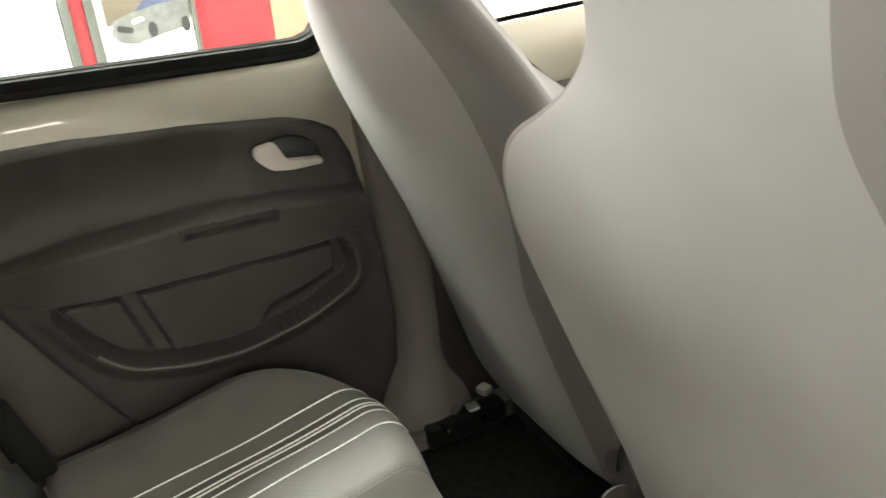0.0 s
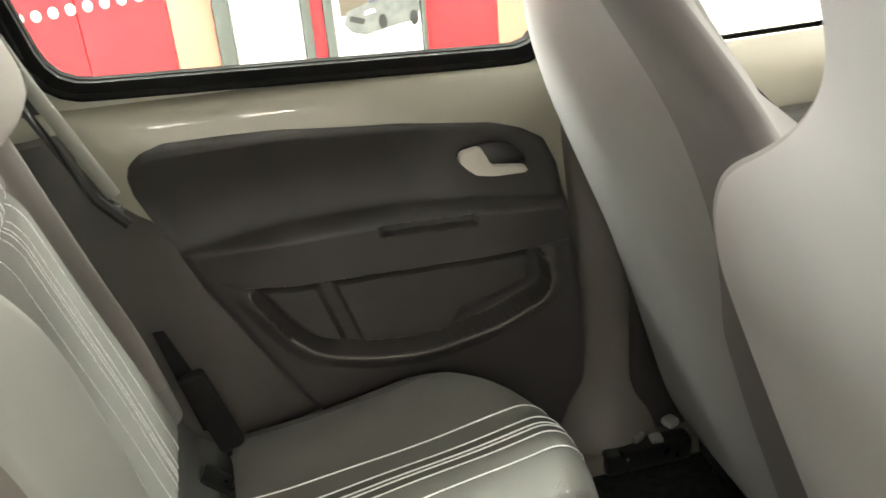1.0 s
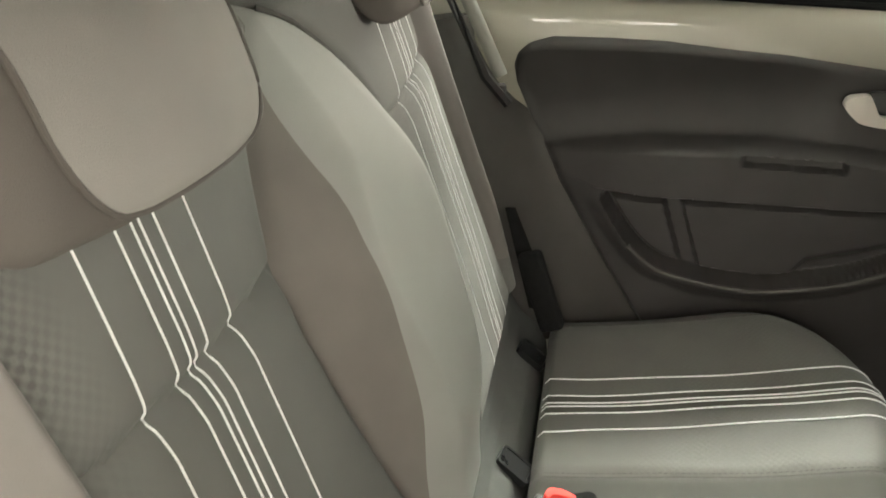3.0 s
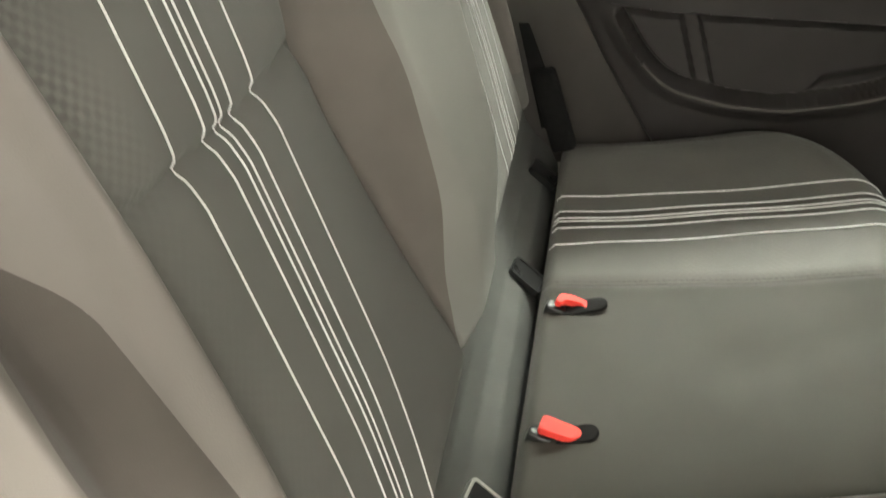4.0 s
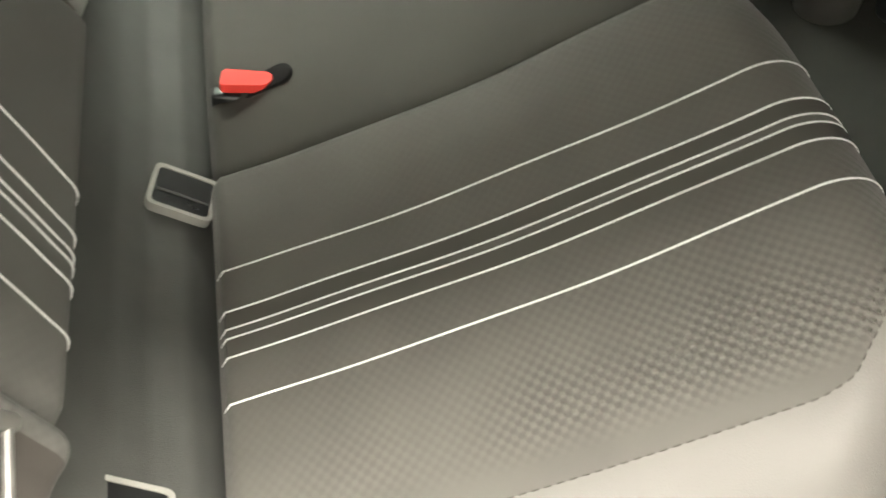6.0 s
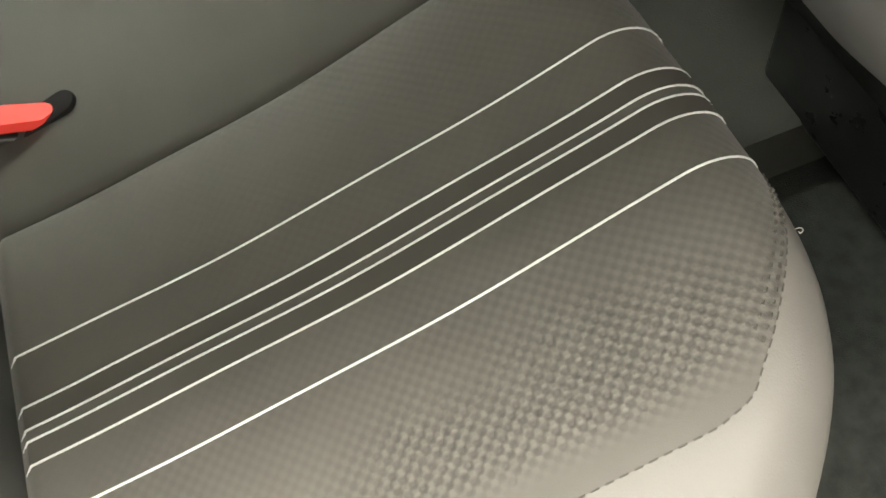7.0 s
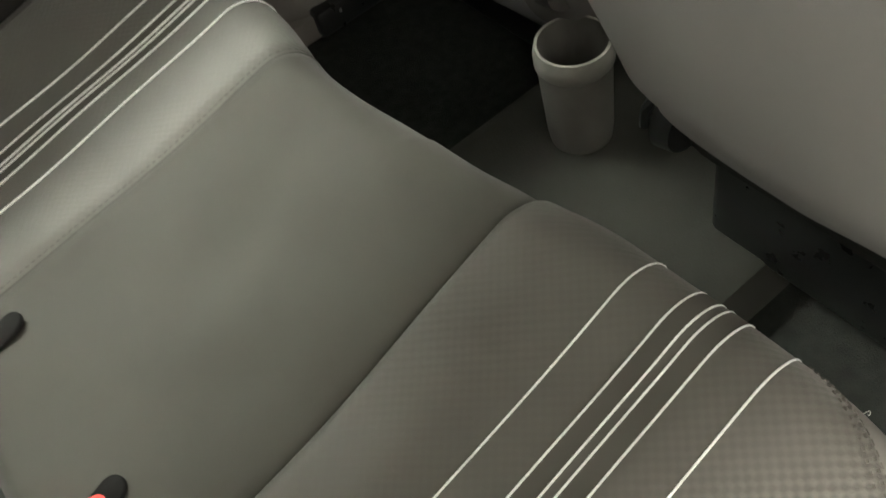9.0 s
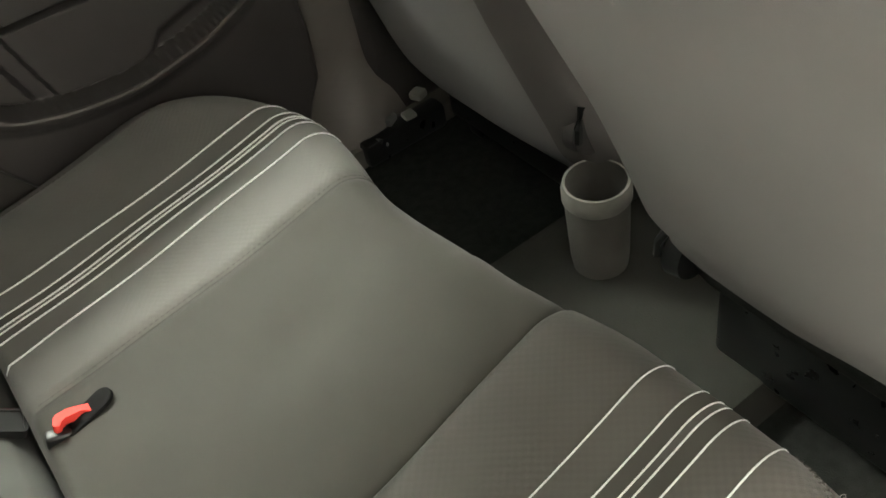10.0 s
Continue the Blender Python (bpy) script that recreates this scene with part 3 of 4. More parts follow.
    trim("trim_5", lambda u, v: (lerp(-1.0, -0.30, u), lerp(-0.62, -0.70, u), lerp(0.1, 1.26, v)), 10, 30, (0, -0.05, 0), GREY, "grey trim of the rear roof pillar")
    trim("trim_6", lambda u, v: (lerp(0.80, 1.75, u), -0.70, lerp(0.0, 0.80, v)), 6, 10, (0, -0.05, 0), DARK2, "charcoal lining of the front car door")
    trim("trim_7", lambda u, v: (lerp(-0.3, 0.80, u), lerp(-0.60, -0.74, v), 0.10), 6, 4, (0, 0, -0.1), DARK2, "charcoal plastic door sill cover")
    trim("trim_8", lambda u, v: (lerp(-0.3, 0.95, u), lerp(0.58, 0.70, v), 0.09), 6, 4, (0, 0, -0.1), GREY, "grey plastic door sill cover")


def front_door():
    d = empty("door_2", "closed front car door, cream painted with a black card", "car door", kind="structure", at=(1.1, 0.7, 0.1))
    part("door_sheet", grid(lambda u, v: (lerp(0.66, 1.75, u), paint_profile(lerp(0.05, 0.79, v)) - 0.004, lerp(0.05, 0.79, v)), 10, 40, (0, 0.05, 0)), PAINT, d)
    part("door_card", box(0.70, 1.72, 0.62, 0.682, 0.08, 0.672, 0.02, 3), DARK, d, "black plastic door card")
    part("window_seal", box(0.70, 1.75, 0.695, 0.735, 0.752, 0.79, 0.004), BLACK, d, "black rubber window seal")
    part("window_post", box(0.66, 0.71, 0.70, 0.74, 0.79, 1.26, 0.005), BLACK, d, "black window frame post")
    p = part("window_pane", box(0.71, 1.75, 0.716, 0.72, 0.79, 1.25), GLASS, d, "clear side window pane")
    p.visible_shadow = False


def shell():
    floor = part("floor", grid(lambda u, v: (lerp(-0.2, 1.9, u), lerp(-0.70, 0.70, v), 0.05), 8, 6, (0, 0, -0.05)), CARPET)
    tagged(floor, "black carpeted footwell floor of the car", "floor", kind="structure")

    def tunnel(u, v):
        y = lerp(-0.22, 0.22, u)
        return (lerp(0.30, 1.6, v), y, 0.04 + 0.062 * smooth(0.22, 0.195, abs(y)))

    rubber = material("dark tunnel plastic", (0.025, 0.026, 0.022), 0.8, vary=0.15, scale=20, grain=0.4)
    rubber.node_tree.nodes["Principled BSDF"].inputs["Specular IOR Level"].default_value = 0.25
    t = part("tunnel", grid(tunnel, 60, 10), rubber)
    tagged(t, "dark plastic covered centre tunnel of the car floor", "floor tunnel", kind="structure")
    roof = part("car_roof", grid(lambda u, v: (lerp(-1.05, 1.25, u), lerp(-0.63, 0.68, v), 1.27 - 0.05 * (2 * v - 1) ** 2 - 0.05 * (2 * u - 1) ** 2), 20, 12, (0, 0, 0.05)), LINER)
    tagged(roof, "pale cloth headliner under the car roof", "car roof", kind="structure")
    dash = part("dashboard", merge(box(1.40, 1.85, -0.68, 0.68, 0.42, 0.80, 0.05, 4), box(1.55, 1.9, -0.68, 0.68, 0.05, 0.45, 0.03)), DARK2)
    tagged(dash, "charcoal plastic dashboard of the car", "dashboard", kind="structure")
    nose = part("bulkhead", box(1.9, 1.96, -0.72, 0.72, -0.1, 0.78), DARK2)
    tagged(nose, "dark bulkhead ahead of the footwell", "bulkhead", kind="structure")
    shelf = part("parcel_shelf", merge(box(-0.52, -0.36, -0.60, 0.60, 0.905, 0.925, 0.006), box(-0.70, -0.362, 0.43, 0.52, 0.90, 0.952, 0.022, 4)), SHELF)
    tagged(shelf, "pale grey felt parcel shelf behind the backrest", "parcel shelf", kind="structure")
    tail = part("tailgate", merge(box(-1.06, -1.0, -0.66, 0.66, 0.1, 0.90), box(-1.02, -0.96, 0.52, 0.66, 0.9, 1.24), box(-1.02, -0.96, -0.66, -0.52, 0.9, 1.24)), GLOSS)
    tagged(tail, "black plastic lined tailgate with its window frame", "tailgate", kind="structure")
    pane = part("window_3", box(-1.0, -0.995, -0.53, 0.53, 0.89, 1.24), GLASS_DARK)
    pane.visible_shadow = False
    tagged(pane, "lightly tinted rear window of the tailgate", "window", kind="structure")
    belly = part("boot_floor", box(-1.05, -0.2, -0.66, 0.66, 0.05, 0.10), CARPET)
    tagged(belly, "black carpeted boot floor behind the seat", "floor", kind="structure")


rear_door()
pillars()
front_door()
shell()

# ---- rear bench ----
SEAM_FAR, SEAM_NEAR = 0.2020, -0.1607
STRIPES = (0.264, 0.304, 0.3205, 0.329, 0.346, 0.386)
ROLL = 0.0468
# the cushion's height at its back edge, rise and bow, beside the open door and beside the closed one
Z0, RISE, BOW, DIP = (0.3163, 0.3148), (0.1836, 0.1512), (-0.0136, -0.0058), 0.014
# how the stripes of the cushion lie: shift, drift and bend along it, on either side
SHIFT, TREND, BEND, TAPER = (0.0084, 0.0216), (-0.0216, 0.0069), (-0.0002, -0.0001), (0.9811, 0.8169)
LEAD = (0.0119, 0.0120)
SEAM_TREND = (0.0293, -0.0025)


def seam(far, d):
    """Where the seam beside the centre panel runs, d metres along the cushion."""
    return (SEAM_FAR if far else SEAM_NEAR) + SEAM_TREND[far] * d / 0.5


def stripe_y(s, y, d):
    i, u = (0 if s < 0 else 1), d / 0.5
    return s * (0.325 + SHIFT[i] + (y - 0.325) * lerp(1.0, TAPER[i], u) + TREND[i] * u + BEND[i] * 4 * u * (1 - u))



def seat_front(y):
    """How far forward the cushion reaches: less in the middle and at the outer corners."""
    near = [(0.0, 0.443), (0.06, 0.447), (0.10, 0.456), (0.15, 0.469), (0.20, 0.479), (0.27, 0.481), (0.33, 0.484), (0.39, 0.484), (0.44, 0.478), (0.48, 0.467), (0.52, 0.446), (0.57, 0.405), (0.615, 0.36)]
    far = [(0.0, 0.442), (0.10, 0.439), (0.16, 0.440), (0.21, 0.450), (0.27, 0.461), (0.33, 0.463), (0.39, 0.453), (0.44, 0.435), (0.48, 0.412), (0.52, 0.382), (0.56, 0.345), (0.625, 0.27)]
    return soft_table(near if y < 0 else far, abs(y), 0.02) + lerp(*LEAD, smooth(-0.12, 0.12, y)) + 0.010 * math.exp(-(y / 0.11) ** 2)


def cushion(y, d):
    """The point of the cushion at y, d metres along it from its back edge over the front roll and down."""
    xf = seat_front(y)
    lay = xf - ROLL
    over = smooth(-0.25, 0.2, y)
    m, z0, bow = lerp(*RISE, over), lerp(*Z0, over), lerp(*BOW, over)
    tilt = math.atan(m - math.pi * bow / lay)
    flat_len = lay / math.cos(tilt)
    drop = 0.0
    a = abs(y)
    edge, wide = (0.500, 0.112) if y < 0 else (0.53, 0.095)
    if a > edge:
        k = min(1, (a - edge) / wide)
        drop = (wide - 0.01) * (1 - math.sqrt(max(0, 1 - k * k)))
    drop += 0.0 if y < 0 else -0.010 * math.exp(-((y - 0.50) / 0.06) ** 2)
    sn, sf = seam(0, d), seam(1, d)
    for s in (sf, sn):
        drop += (0.0045 if s > 0 else 0.003) * math.exp(-((y - s) / (0.008 if s > 0 else 0.005)) ** 2)
    drop += 0.006 * (math.exp(-abs(y - sn) / 0.028) if y > sn else math.exp(-((y - sn) / 0.005) ** 2))
    drop += 0.003 * math.exp(-((y - sn - 0.03) / 0.045) ** 2) * (1 if y > sn else smooth(sn - 0.04, sn, y)) * (1 - smooth(0.15, 0.36, d))
    # sat-in unevenness of the foam
    drop += 0.0022 * math.sin(27 * y + 8 * d) * math.sin(19 * d + 6 * y + 1.0) * smooth(0.0, 0.08, d) * smooth(0.54, 0.44, a)
    drop += 0.007 * math.exp(-((y - 0.06 - 0.3 * (d - 0.3)) / 0.042) ** 2 - ((d - 0.31) / 0.09) ** 2) + 0.005 * math.exp(-((y + 0.06) / 0.04) ** 2 - ((d - 0.22) / 0.06) ** 2)
    if d <= flat_len:
        x = d * math.cos(tilt)
        z = z0 + m * x + bow * math.sin(math.pi * min(1, x / lay))
        z -= DIP * smooth(0.013, 0.0, x) ** 1.6
    else:
        z1 = z0 + m * lay
        e = d - flat_len
        turn = math.pi / 2 + tilt
        arc = ROLL * turn
        cx, cz = lay + ROLL * math.sin(tilt), z1 - ROLL * math.cos(tilt)
        if e <= arc:
            a2 = e / ROLL - tilt
            x, z = cx + ROLL * math.sin(a2), cz + ROLL * math.cos(a2)
        else:
            x, z = cx + ROLL - 0.12 * (e - arc), cz - (e - arc)
    return Vector((x, y, z - drop))


DEPTH = 0.70


def bench(b):
    def edge(side, d):
        """Where the fabric ends and the vinyl side cover begins; it comes inwards round the front corner."""
        if side < 0:
            return -soft_table([(0.0, 0.517), (0.41, 0.516), (0.434, 0.510), (0.445, 0.498), (0.46, 0.484), (0.48, 0.461), (0.50, 0.436), (0.52, 0.408), (0.55, 0.37), (0.60, 0.34), (0.70, 0.32)], d, 0.005)
        return 0.545 - 0.075 * smooth(0.37, 0.50, d)

    def piece(name, lo, hi, nu, nv, mat, label=""):
        def fn(u, v):
            return cushion(lerp(lo(DEPTH * v), hi(DEPTH * v), u), DEPTH * v)
        return part(name, grid(fn, nu, nv, None, lambda u, v: (lerp(lo(DEPTH * v), hi(DEPTH * v), u), DEPTH * v)), mat, b, label)

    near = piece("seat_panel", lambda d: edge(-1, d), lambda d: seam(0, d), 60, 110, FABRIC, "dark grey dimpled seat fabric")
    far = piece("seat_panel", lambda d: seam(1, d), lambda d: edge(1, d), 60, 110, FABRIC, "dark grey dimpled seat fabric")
    piece("centre_panel", lambda d: seam(0, d), lambda d: seam(1, d), 60, 110, CENTRE, "smooth grey green centre panel")
    piece("side_cover", lambda d: -0.612, lambda d: edge(-1, d), 36, 110, PALE, "pale vinyl side of the cushion")
    piece("side_cover", lambda d: edge(1, d), lambda d: 0.622, 30, 110, VINYL_SIDE, "grey vinyl side of the cushion")
    for s, out, panel in ((-1, 0.612, near), (1, 0.622, far)):
        part("side_wall", grid(lambda u, v: cushion(s * out, DEPTH * v).lerp(Vector((min(cushion(s * out, DEPTH * v).x, 0.40), s * (out + 0.002), 0.08)), u), 4, 60), VINYL, b, "pale vinyl side of the cushion")
        for y in STRIPES:
            pts = []
            for k in range(81):
                d = 0.004 + (DEPTH - 0.1) * k / 80
                pts.append(cushion(stripe_y(s, y, d), d) + Vector((0, 0, 0.0008)))
            part("stripe", tube(pts, 0.00095 if s < 0 else 0.0015, 6, flat=0.7), THREAD, panel, "woven white stripe")
        for a, c in ((0.304, 0.3205), (0.329, 0.346)):
            def band(u, v):
                d = 0.004 + (DEPTH - 0.1) * v
                return cushion(stripe_y(s, lerp(a, c, u), d), d) + Vector((0.0003, 0, 0.0005))
            part("band", grid(band, 3, 80), BAND, panel, "plain dark band between the stripes")
        part("stitching", dashes([cushion(edge(s, 0.01 + 0.56 * k / 160), 0.01 + 0.56 * k / 160) + Vector((0, 0, 0.0003)) for k in range(161)], 0.0006, 0.0045, 0.003), BAND, panel, "dark stitched edge seam")
        for inset, size in ((0.006, 0.0013), (0.014, 0.0011)):
            part("stitching", dashes([cushion(edge(s, d) - s * inset, d) + Vector((0.0003, 0, 0.0002)) for d in [0.452 + 0.08 * k / 70 for k in range(71)]], size, 0.0022, 0.0046), BAND, panel, "row of punched stitch holes")
    root = cushion(-0.424, 0.522)
    loose = [root + Vector(v) * 0.65 for v in ((0, 0, 0), (0.003, -0.001, 0.002), (0.006, -0.002, 0.001), (0.0075, -0.003, -0.002), (0.006, -0.004, -0.004), (0.0035, -0.004, -0.0035), (0.0025, -0.003, -0.001))]
    part("loose_thread", tube(loose, 0.0003, 5), BEZEL, near, "loose end of pale thread")
    run = [0.02 + 0.5 * k / 60 for k in range(61)]
    for far in (0, 1):
        part("seam", tube([cushion(seam(far, d), d) - Vector((0, 0, 0.0009 if far else 0.0012)) for d in run], 0.0016 if far else 0.0009, 5), SEAM, b, "dark sewn seam")
    part("stitching", dashes([cushion(seam(1, d) + 0.005, d) + Vector((0, 0, 0.0002)) for d in run], 0.0005, 0.004, 0.003), SEAM, b, "fine stitches beside the seam")
    part("base", box(-0.02, 0.40, -0.55, 0.55, 0.05, 0.20, 0.01), CARPET, b, "black carpeted seat base")
    part("back_edge", grid(lambda u, v: cushion(lerp(-0.612, 0.622, u), 0) - Vector((0.004 * v, 0, 0.09 * v)), 60, 4), FABRIC, b)


# half the width of the raised centre pad, about its middle line
PAD_MID = 0.034
PAD_HALF = [(0.40, 0.100), (0.50, 0.116), (0.61, 0.138), (0.70, 0.150), (0.76, 0.155), (0.80, 0.150), (0.84, 0.135), (0.88, 0.111), (0.92, 0.080), (0.96, 0.040), (0.984, 0.0)]
# width of the strip that carries the near flank's shade, by height
PAD_SHADE_WIDTH = [(0.46, 0.004), (0.55, 0.028), (0.63, 0.052), (0.76, 0.074), (0.84, 0.062), (0.90, 0.028), (0.95, 0.004), (0.98, 0.001)]
INLAY = [(0.50, 0.027), (0.60, 0.028), (0.72, 0.040), (0.82, 0.048), (0.87, 0.070), (0.99, 0.070)], [(0.50, 0.104), (0.77, 0.106), (0.83, 0.094), (0.87, 0.070), (0.99, 0.070)]
TOP_Z, LOW_Z = 0.990, 0.405
FOLD = (0.8224, 0.0802)
# the far part of the split backrest is set a little more upright
BACK_X, BACK_LEAN = -0.0540, (0.3287, 0.262)
# how the stripes draw in towards the middle as they climb
DRIFT = [(0.44, -0.0064), (0.50, 0.0112), (0.58, 0.0255), (0.70, 0.0396), (0.83, 0.0543), (0.95, 0.0725)]
SIDE_EDGE = [(0.40, 0.452), (0.51, 0.440), (0.60, 0.425), (0.70, 0.410), (0.83, 0.399), (0.95, 0.397)]


def pad_half(z):
    return max(0.0005, soft_table(PAD_HALF, z, 0.012))


def drift(s, z):
    return soft_table(DRIFT, z, 0.02) * (1.0 if s < 0 else 0.45)


def back_face(y, z):
    """The padded front of the backrest."""
    a = abs(y)
    x = BACK_X - lerp(*BACK_LEAN, smooth(-0.05, 0.16, y)) * (z - 0.43)
    g, out = max(0.004, pad_half(z)), abs(y - PAD_MID)
    fade = smooth(0.40, 0.62, z)
    if out < g:
        # a sloping flank, a round shoulder and a flatter front
        flank = min(1.0, (g - out) / min(0.085, 0.7 * g))
        x += (0.014 + 0.048 * fade) * smooth(0.0, 0.15, g) * (1.14 * flank - 0.14 * flank ** 8 + 0.10 * (1 - (out / g) ** 2)) / 1.10
    x -= 0.006 * math.exp(-((out - g) / 0.007) ** 2)
    side = soft_table(SIDE_EDGE, z, 0.02)
    if a > side:
        t = (a - side) / 0.135
        x += (0.010 + 0.014 * fade) * math.exp(-((t - 0.14) / 0.11) ** 2) * smooth(0.0, 0.06, t)
        x -= 0.028 * smooth(0.30, 0.55, t) - 0.014 * smooth(0.6, 0.82, t) + 0.09 * smooth(0.80, 1.05, t) ** 1.6
    x -= 0.006 * math.exp(-((a - side) / 0.007) ** 2)
    if out > g and a < side:
        x += 0.008 * math.sin(math.pi * (out - g) / (side - math.copysign(PAD_MID, y) - g)) * fade
        fold = FOLD[0] + FOLD[1] * (a - 0.245)
        x += 0.005 * smooth(fold, fold - 0.03, z) + 0.002 * smooth(fold - 0.002, fold + 0.03, z) - 0.006 * math.exp(-((z - fold) / 0.005) ** 2)
    x -= 0.048 * smooth(0.966, 0.992, z) ** 2
    x -= 0.045 * smooth(0.46, 0.405, z) ** 2
    return Vector((x, y, z))


def backrest(b):
    def side_edge(z):
        return soft_table(SIDE_EDGE, z, 0.02)

    def inlay(k, z):
        """How far outside the fabric's edge the darker band of the bolster begins and ends; it tapers out near the top.
        """
        return soft_table(INLAY[k], z, 0.015)

    def pad_turn(z):
        """Where the shade-coloured side of the centre pad meets its vinyl front."""
        return PAD_MID - pad_half(z) + min(0.8 * pad_half(z), soft_table(PAD_SHADE_WIDTH, z, 0.02))

    def piece(name, lo, hi, nu, nv, mat, label="", z1=TOP_Z, z0=LOW_Z):
        def fn(u, v):
            z = lerp(z0, z1, v)
            return back_face(lerp(lo(z), hi(z), u), z)
        return part(name, grid(fn, nu, nv, None, lambda u, v: (lerp(lo(lerp(z0, z1, v)), hi(lerp(z0, z1, v)), u), lerp(z0, z1, v))), mat, b, label)

    # shade of the near flank, put in as a darker strip
    piece("pad_shade", lambda z: PAD_MID - pad_half(z), pad_turn, 24, 110, PAD_SHADE, "side of the centre pad, coloured darker for shade", 0.988)
    piece("centre_pad", pad_turn, lambda z: PAD_MID + pad_half(z), 90, 110, PAD, "smooth grey vinyl centre pad", 0.988)
    rim = [back_face(PAD_MID + pad_half(z), z) + Vector((0.001, 0, 0)) for z in [lerp(0.56, 0.978, k / 90) for k in range(91)]]
    part("piping", tube(rim, 0.0042, 8), SEAM, b, "dark piping along the centre pad")
    for s in (-1, 1):
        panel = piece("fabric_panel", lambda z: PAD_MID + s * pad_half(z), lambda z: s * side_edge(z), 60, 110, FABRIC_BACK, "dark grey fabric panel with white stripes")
        piece("side_bolster", lambda z: s * side_edge(z), lambda z: s * (side_edge(z) + inlay(0, z)), 28, 110, BOLSTER, "grey vinyl side bolster", z0=0.50)
        # darker band along the valley of the bolster
        piece("side_band", lambda z: s * (side_edge(z) + inlay(0, z)), lambda z: s * (side_edge(z) + inlay(1, z)), 24, 110, BOLSTER_DARK, "darker grey brown band of the bolster", z1=0.89)
        piece("outer_facing", lambda z: s * (side_edge(z) + inlay(1, z)), lambda z: s * (side_edge(z) + 0.150), 24, 110, BOLSTER, "grey vinyl outer edge of the backrest", z0=0.50)
        piece("lower_corner", lambda z: s * side_edge(z), lambda z: s * (side_edge(z) + inlay(0, z)), 20, 30, FABRIC_BACK, "dark fabric lower corner of the backrest", z1=0.50)
        piece("lower_corner", lambda z: s * (side_edge(z) + inlay(1, z)), lambda z: s * (side_edge(z) + 0.150), 20, 30, BOLSTER_DARK, "darker grey brown lower corner of the backrest", z1=0.50)
        for y in STRIPES:
            pts = []
            for k in range(131):
                z = lerp(0.415, 0.945, k / 130)
                pts.append(back_face(s * (y - drift(s, z)), z) + Vector((0.0008 if s < 0 else 0.0, 0, 0)))
            part("stripe", tube(pts, 0.00095 if s < 0 else 0.0005, 6), THREAD, panel, "woven white stripe")
    part("rear_board", grid(lambda u, v: (-0.20 - 0.27 * (lerp(0.30, 0.96, v) - 0.43), lerp(-0.59, 0.59, u), lerp(0.30, 0.96, v)), 8, 8, (0.02, 0, 0)), SHELF, b, "grey felt back of the backrest")
    roll = [(-0.266, 0.960), (-0.270, 0.972), (-0.282, 0.977), (-0.30, 0.975), (-0.345, 0.965), (-0.352, 0.955), (-0.354, 0.90)]

    def top(u, v):
        k = v * (len(roll) - 1)
        i = min(len(roll) - 2, int(k))
        p = Vector(roll[i]).lerp(Vector(roll[i + 1]), k - i)
        return (p.x, lerp(-0.585, 0.585, u), p.y)

    part("top_edge", grid(top, 40, 18, (0, 0, -0.01)), SHELF, b, "pale felt top of the backrest")
    # black sheet in place of the shade in the gap
    part("top_gap", grid(lambda u, v: back_face(lerp(-0.585, 0.585, u), TOP_Z) + Vector((-0.022 * v, 0, -0.02 * v)), 60, 3), BLACK, b, "black sheet for the shade in the gap behind the backrest cover")

    prof = [(-0.005, 0.225), (-0.008, 0.268), (-0.024, 0.302), (-0.048, 0.324), (-0.064, 0.352), (-0.078, 0.395), (-0.092, 0.44)]

    def flap(u, v):
        k = v * (len(prof) - 1)
        i = min(len(prof) - 2, int(k))
        p = Vector(prof[i]).lerp(Vector(prof[i + 1]), k - i)
        return (p.x, lerp(-0.575, 0.575, u), p.y + 0.002 * math.sin(40 * u))

    part("lower_flap", grid(flap, 60, 36, (-0.012, 0, -0.01)), FLAP, b, "dark grey felt flap below the backrest")


def isofix(y, dx=0.0, dz=0.0):
    s = empty("anchor_slot", "pale framed child seat anchor slot in the felt flap" if y < 0 else "dark framed child seat anchor slot in the felt flap", "anchor slot", "anchor slots of the rear bench", at=(-0.02 + dx, y, 0.30 + dz))
    m = Matrix.Translation((-0.022 + dx, y, (0.3140 if y < 0 else 0.309) + dz)) @ Matrix.Rotation(radians(36), 4, "Y") @ Matrix.Rotation(radians(-12), 4, "Z")
    w, h = (0.029, 0.025) if y < 0 else (0.026, 0.020)
    o = resample(rounded([(-w, -h), (w, -h), (w, h), (-w, h)], 0.007), 48)
    i = resample(rounded([(-w + 0.0038, -h + 0.0038), (w - 0.0038, -h + 0.0038), (w - 0.0038, h - 0.0038), (-w + 0.0038, h - 0.0038)], 0.005), 48)
    bm = frame_between(o, i, -0.004, 0.006)
    bmesh.ops.transform(bm, verts=bm.verts[:], matrix=m @ Matrix.Rotation(radians(-90), 4, "X"))
    part("bezel", bm, BEZEL if y < 0 else GLOSS, s, "pale grey plastic bezel" if y < 0 else "black plastic bezel")
    bm = box(-w + 0.004, w - 0.004, -h + 0.004, h - 0.004, -0.003, 0.0025)
    bmesh.ops.transform(bm, verts=bm.verts[:], matrix=m)
    part("slot", bm, GLOSS, s, "black slot mouth")
    bm = tube([(-w + 0.006, -0.004, 0.003), (0, -0.004, 0.0035), (w - 0.006, -0.004, 0.003)], 0.002, 6)
    bmesh.ops.transform(bm, verts=bm.verts[:], matrix=m)
    if y < 0:
        part("anchor_bar", bm, GLOSS, s, "dark steel anchor bar")


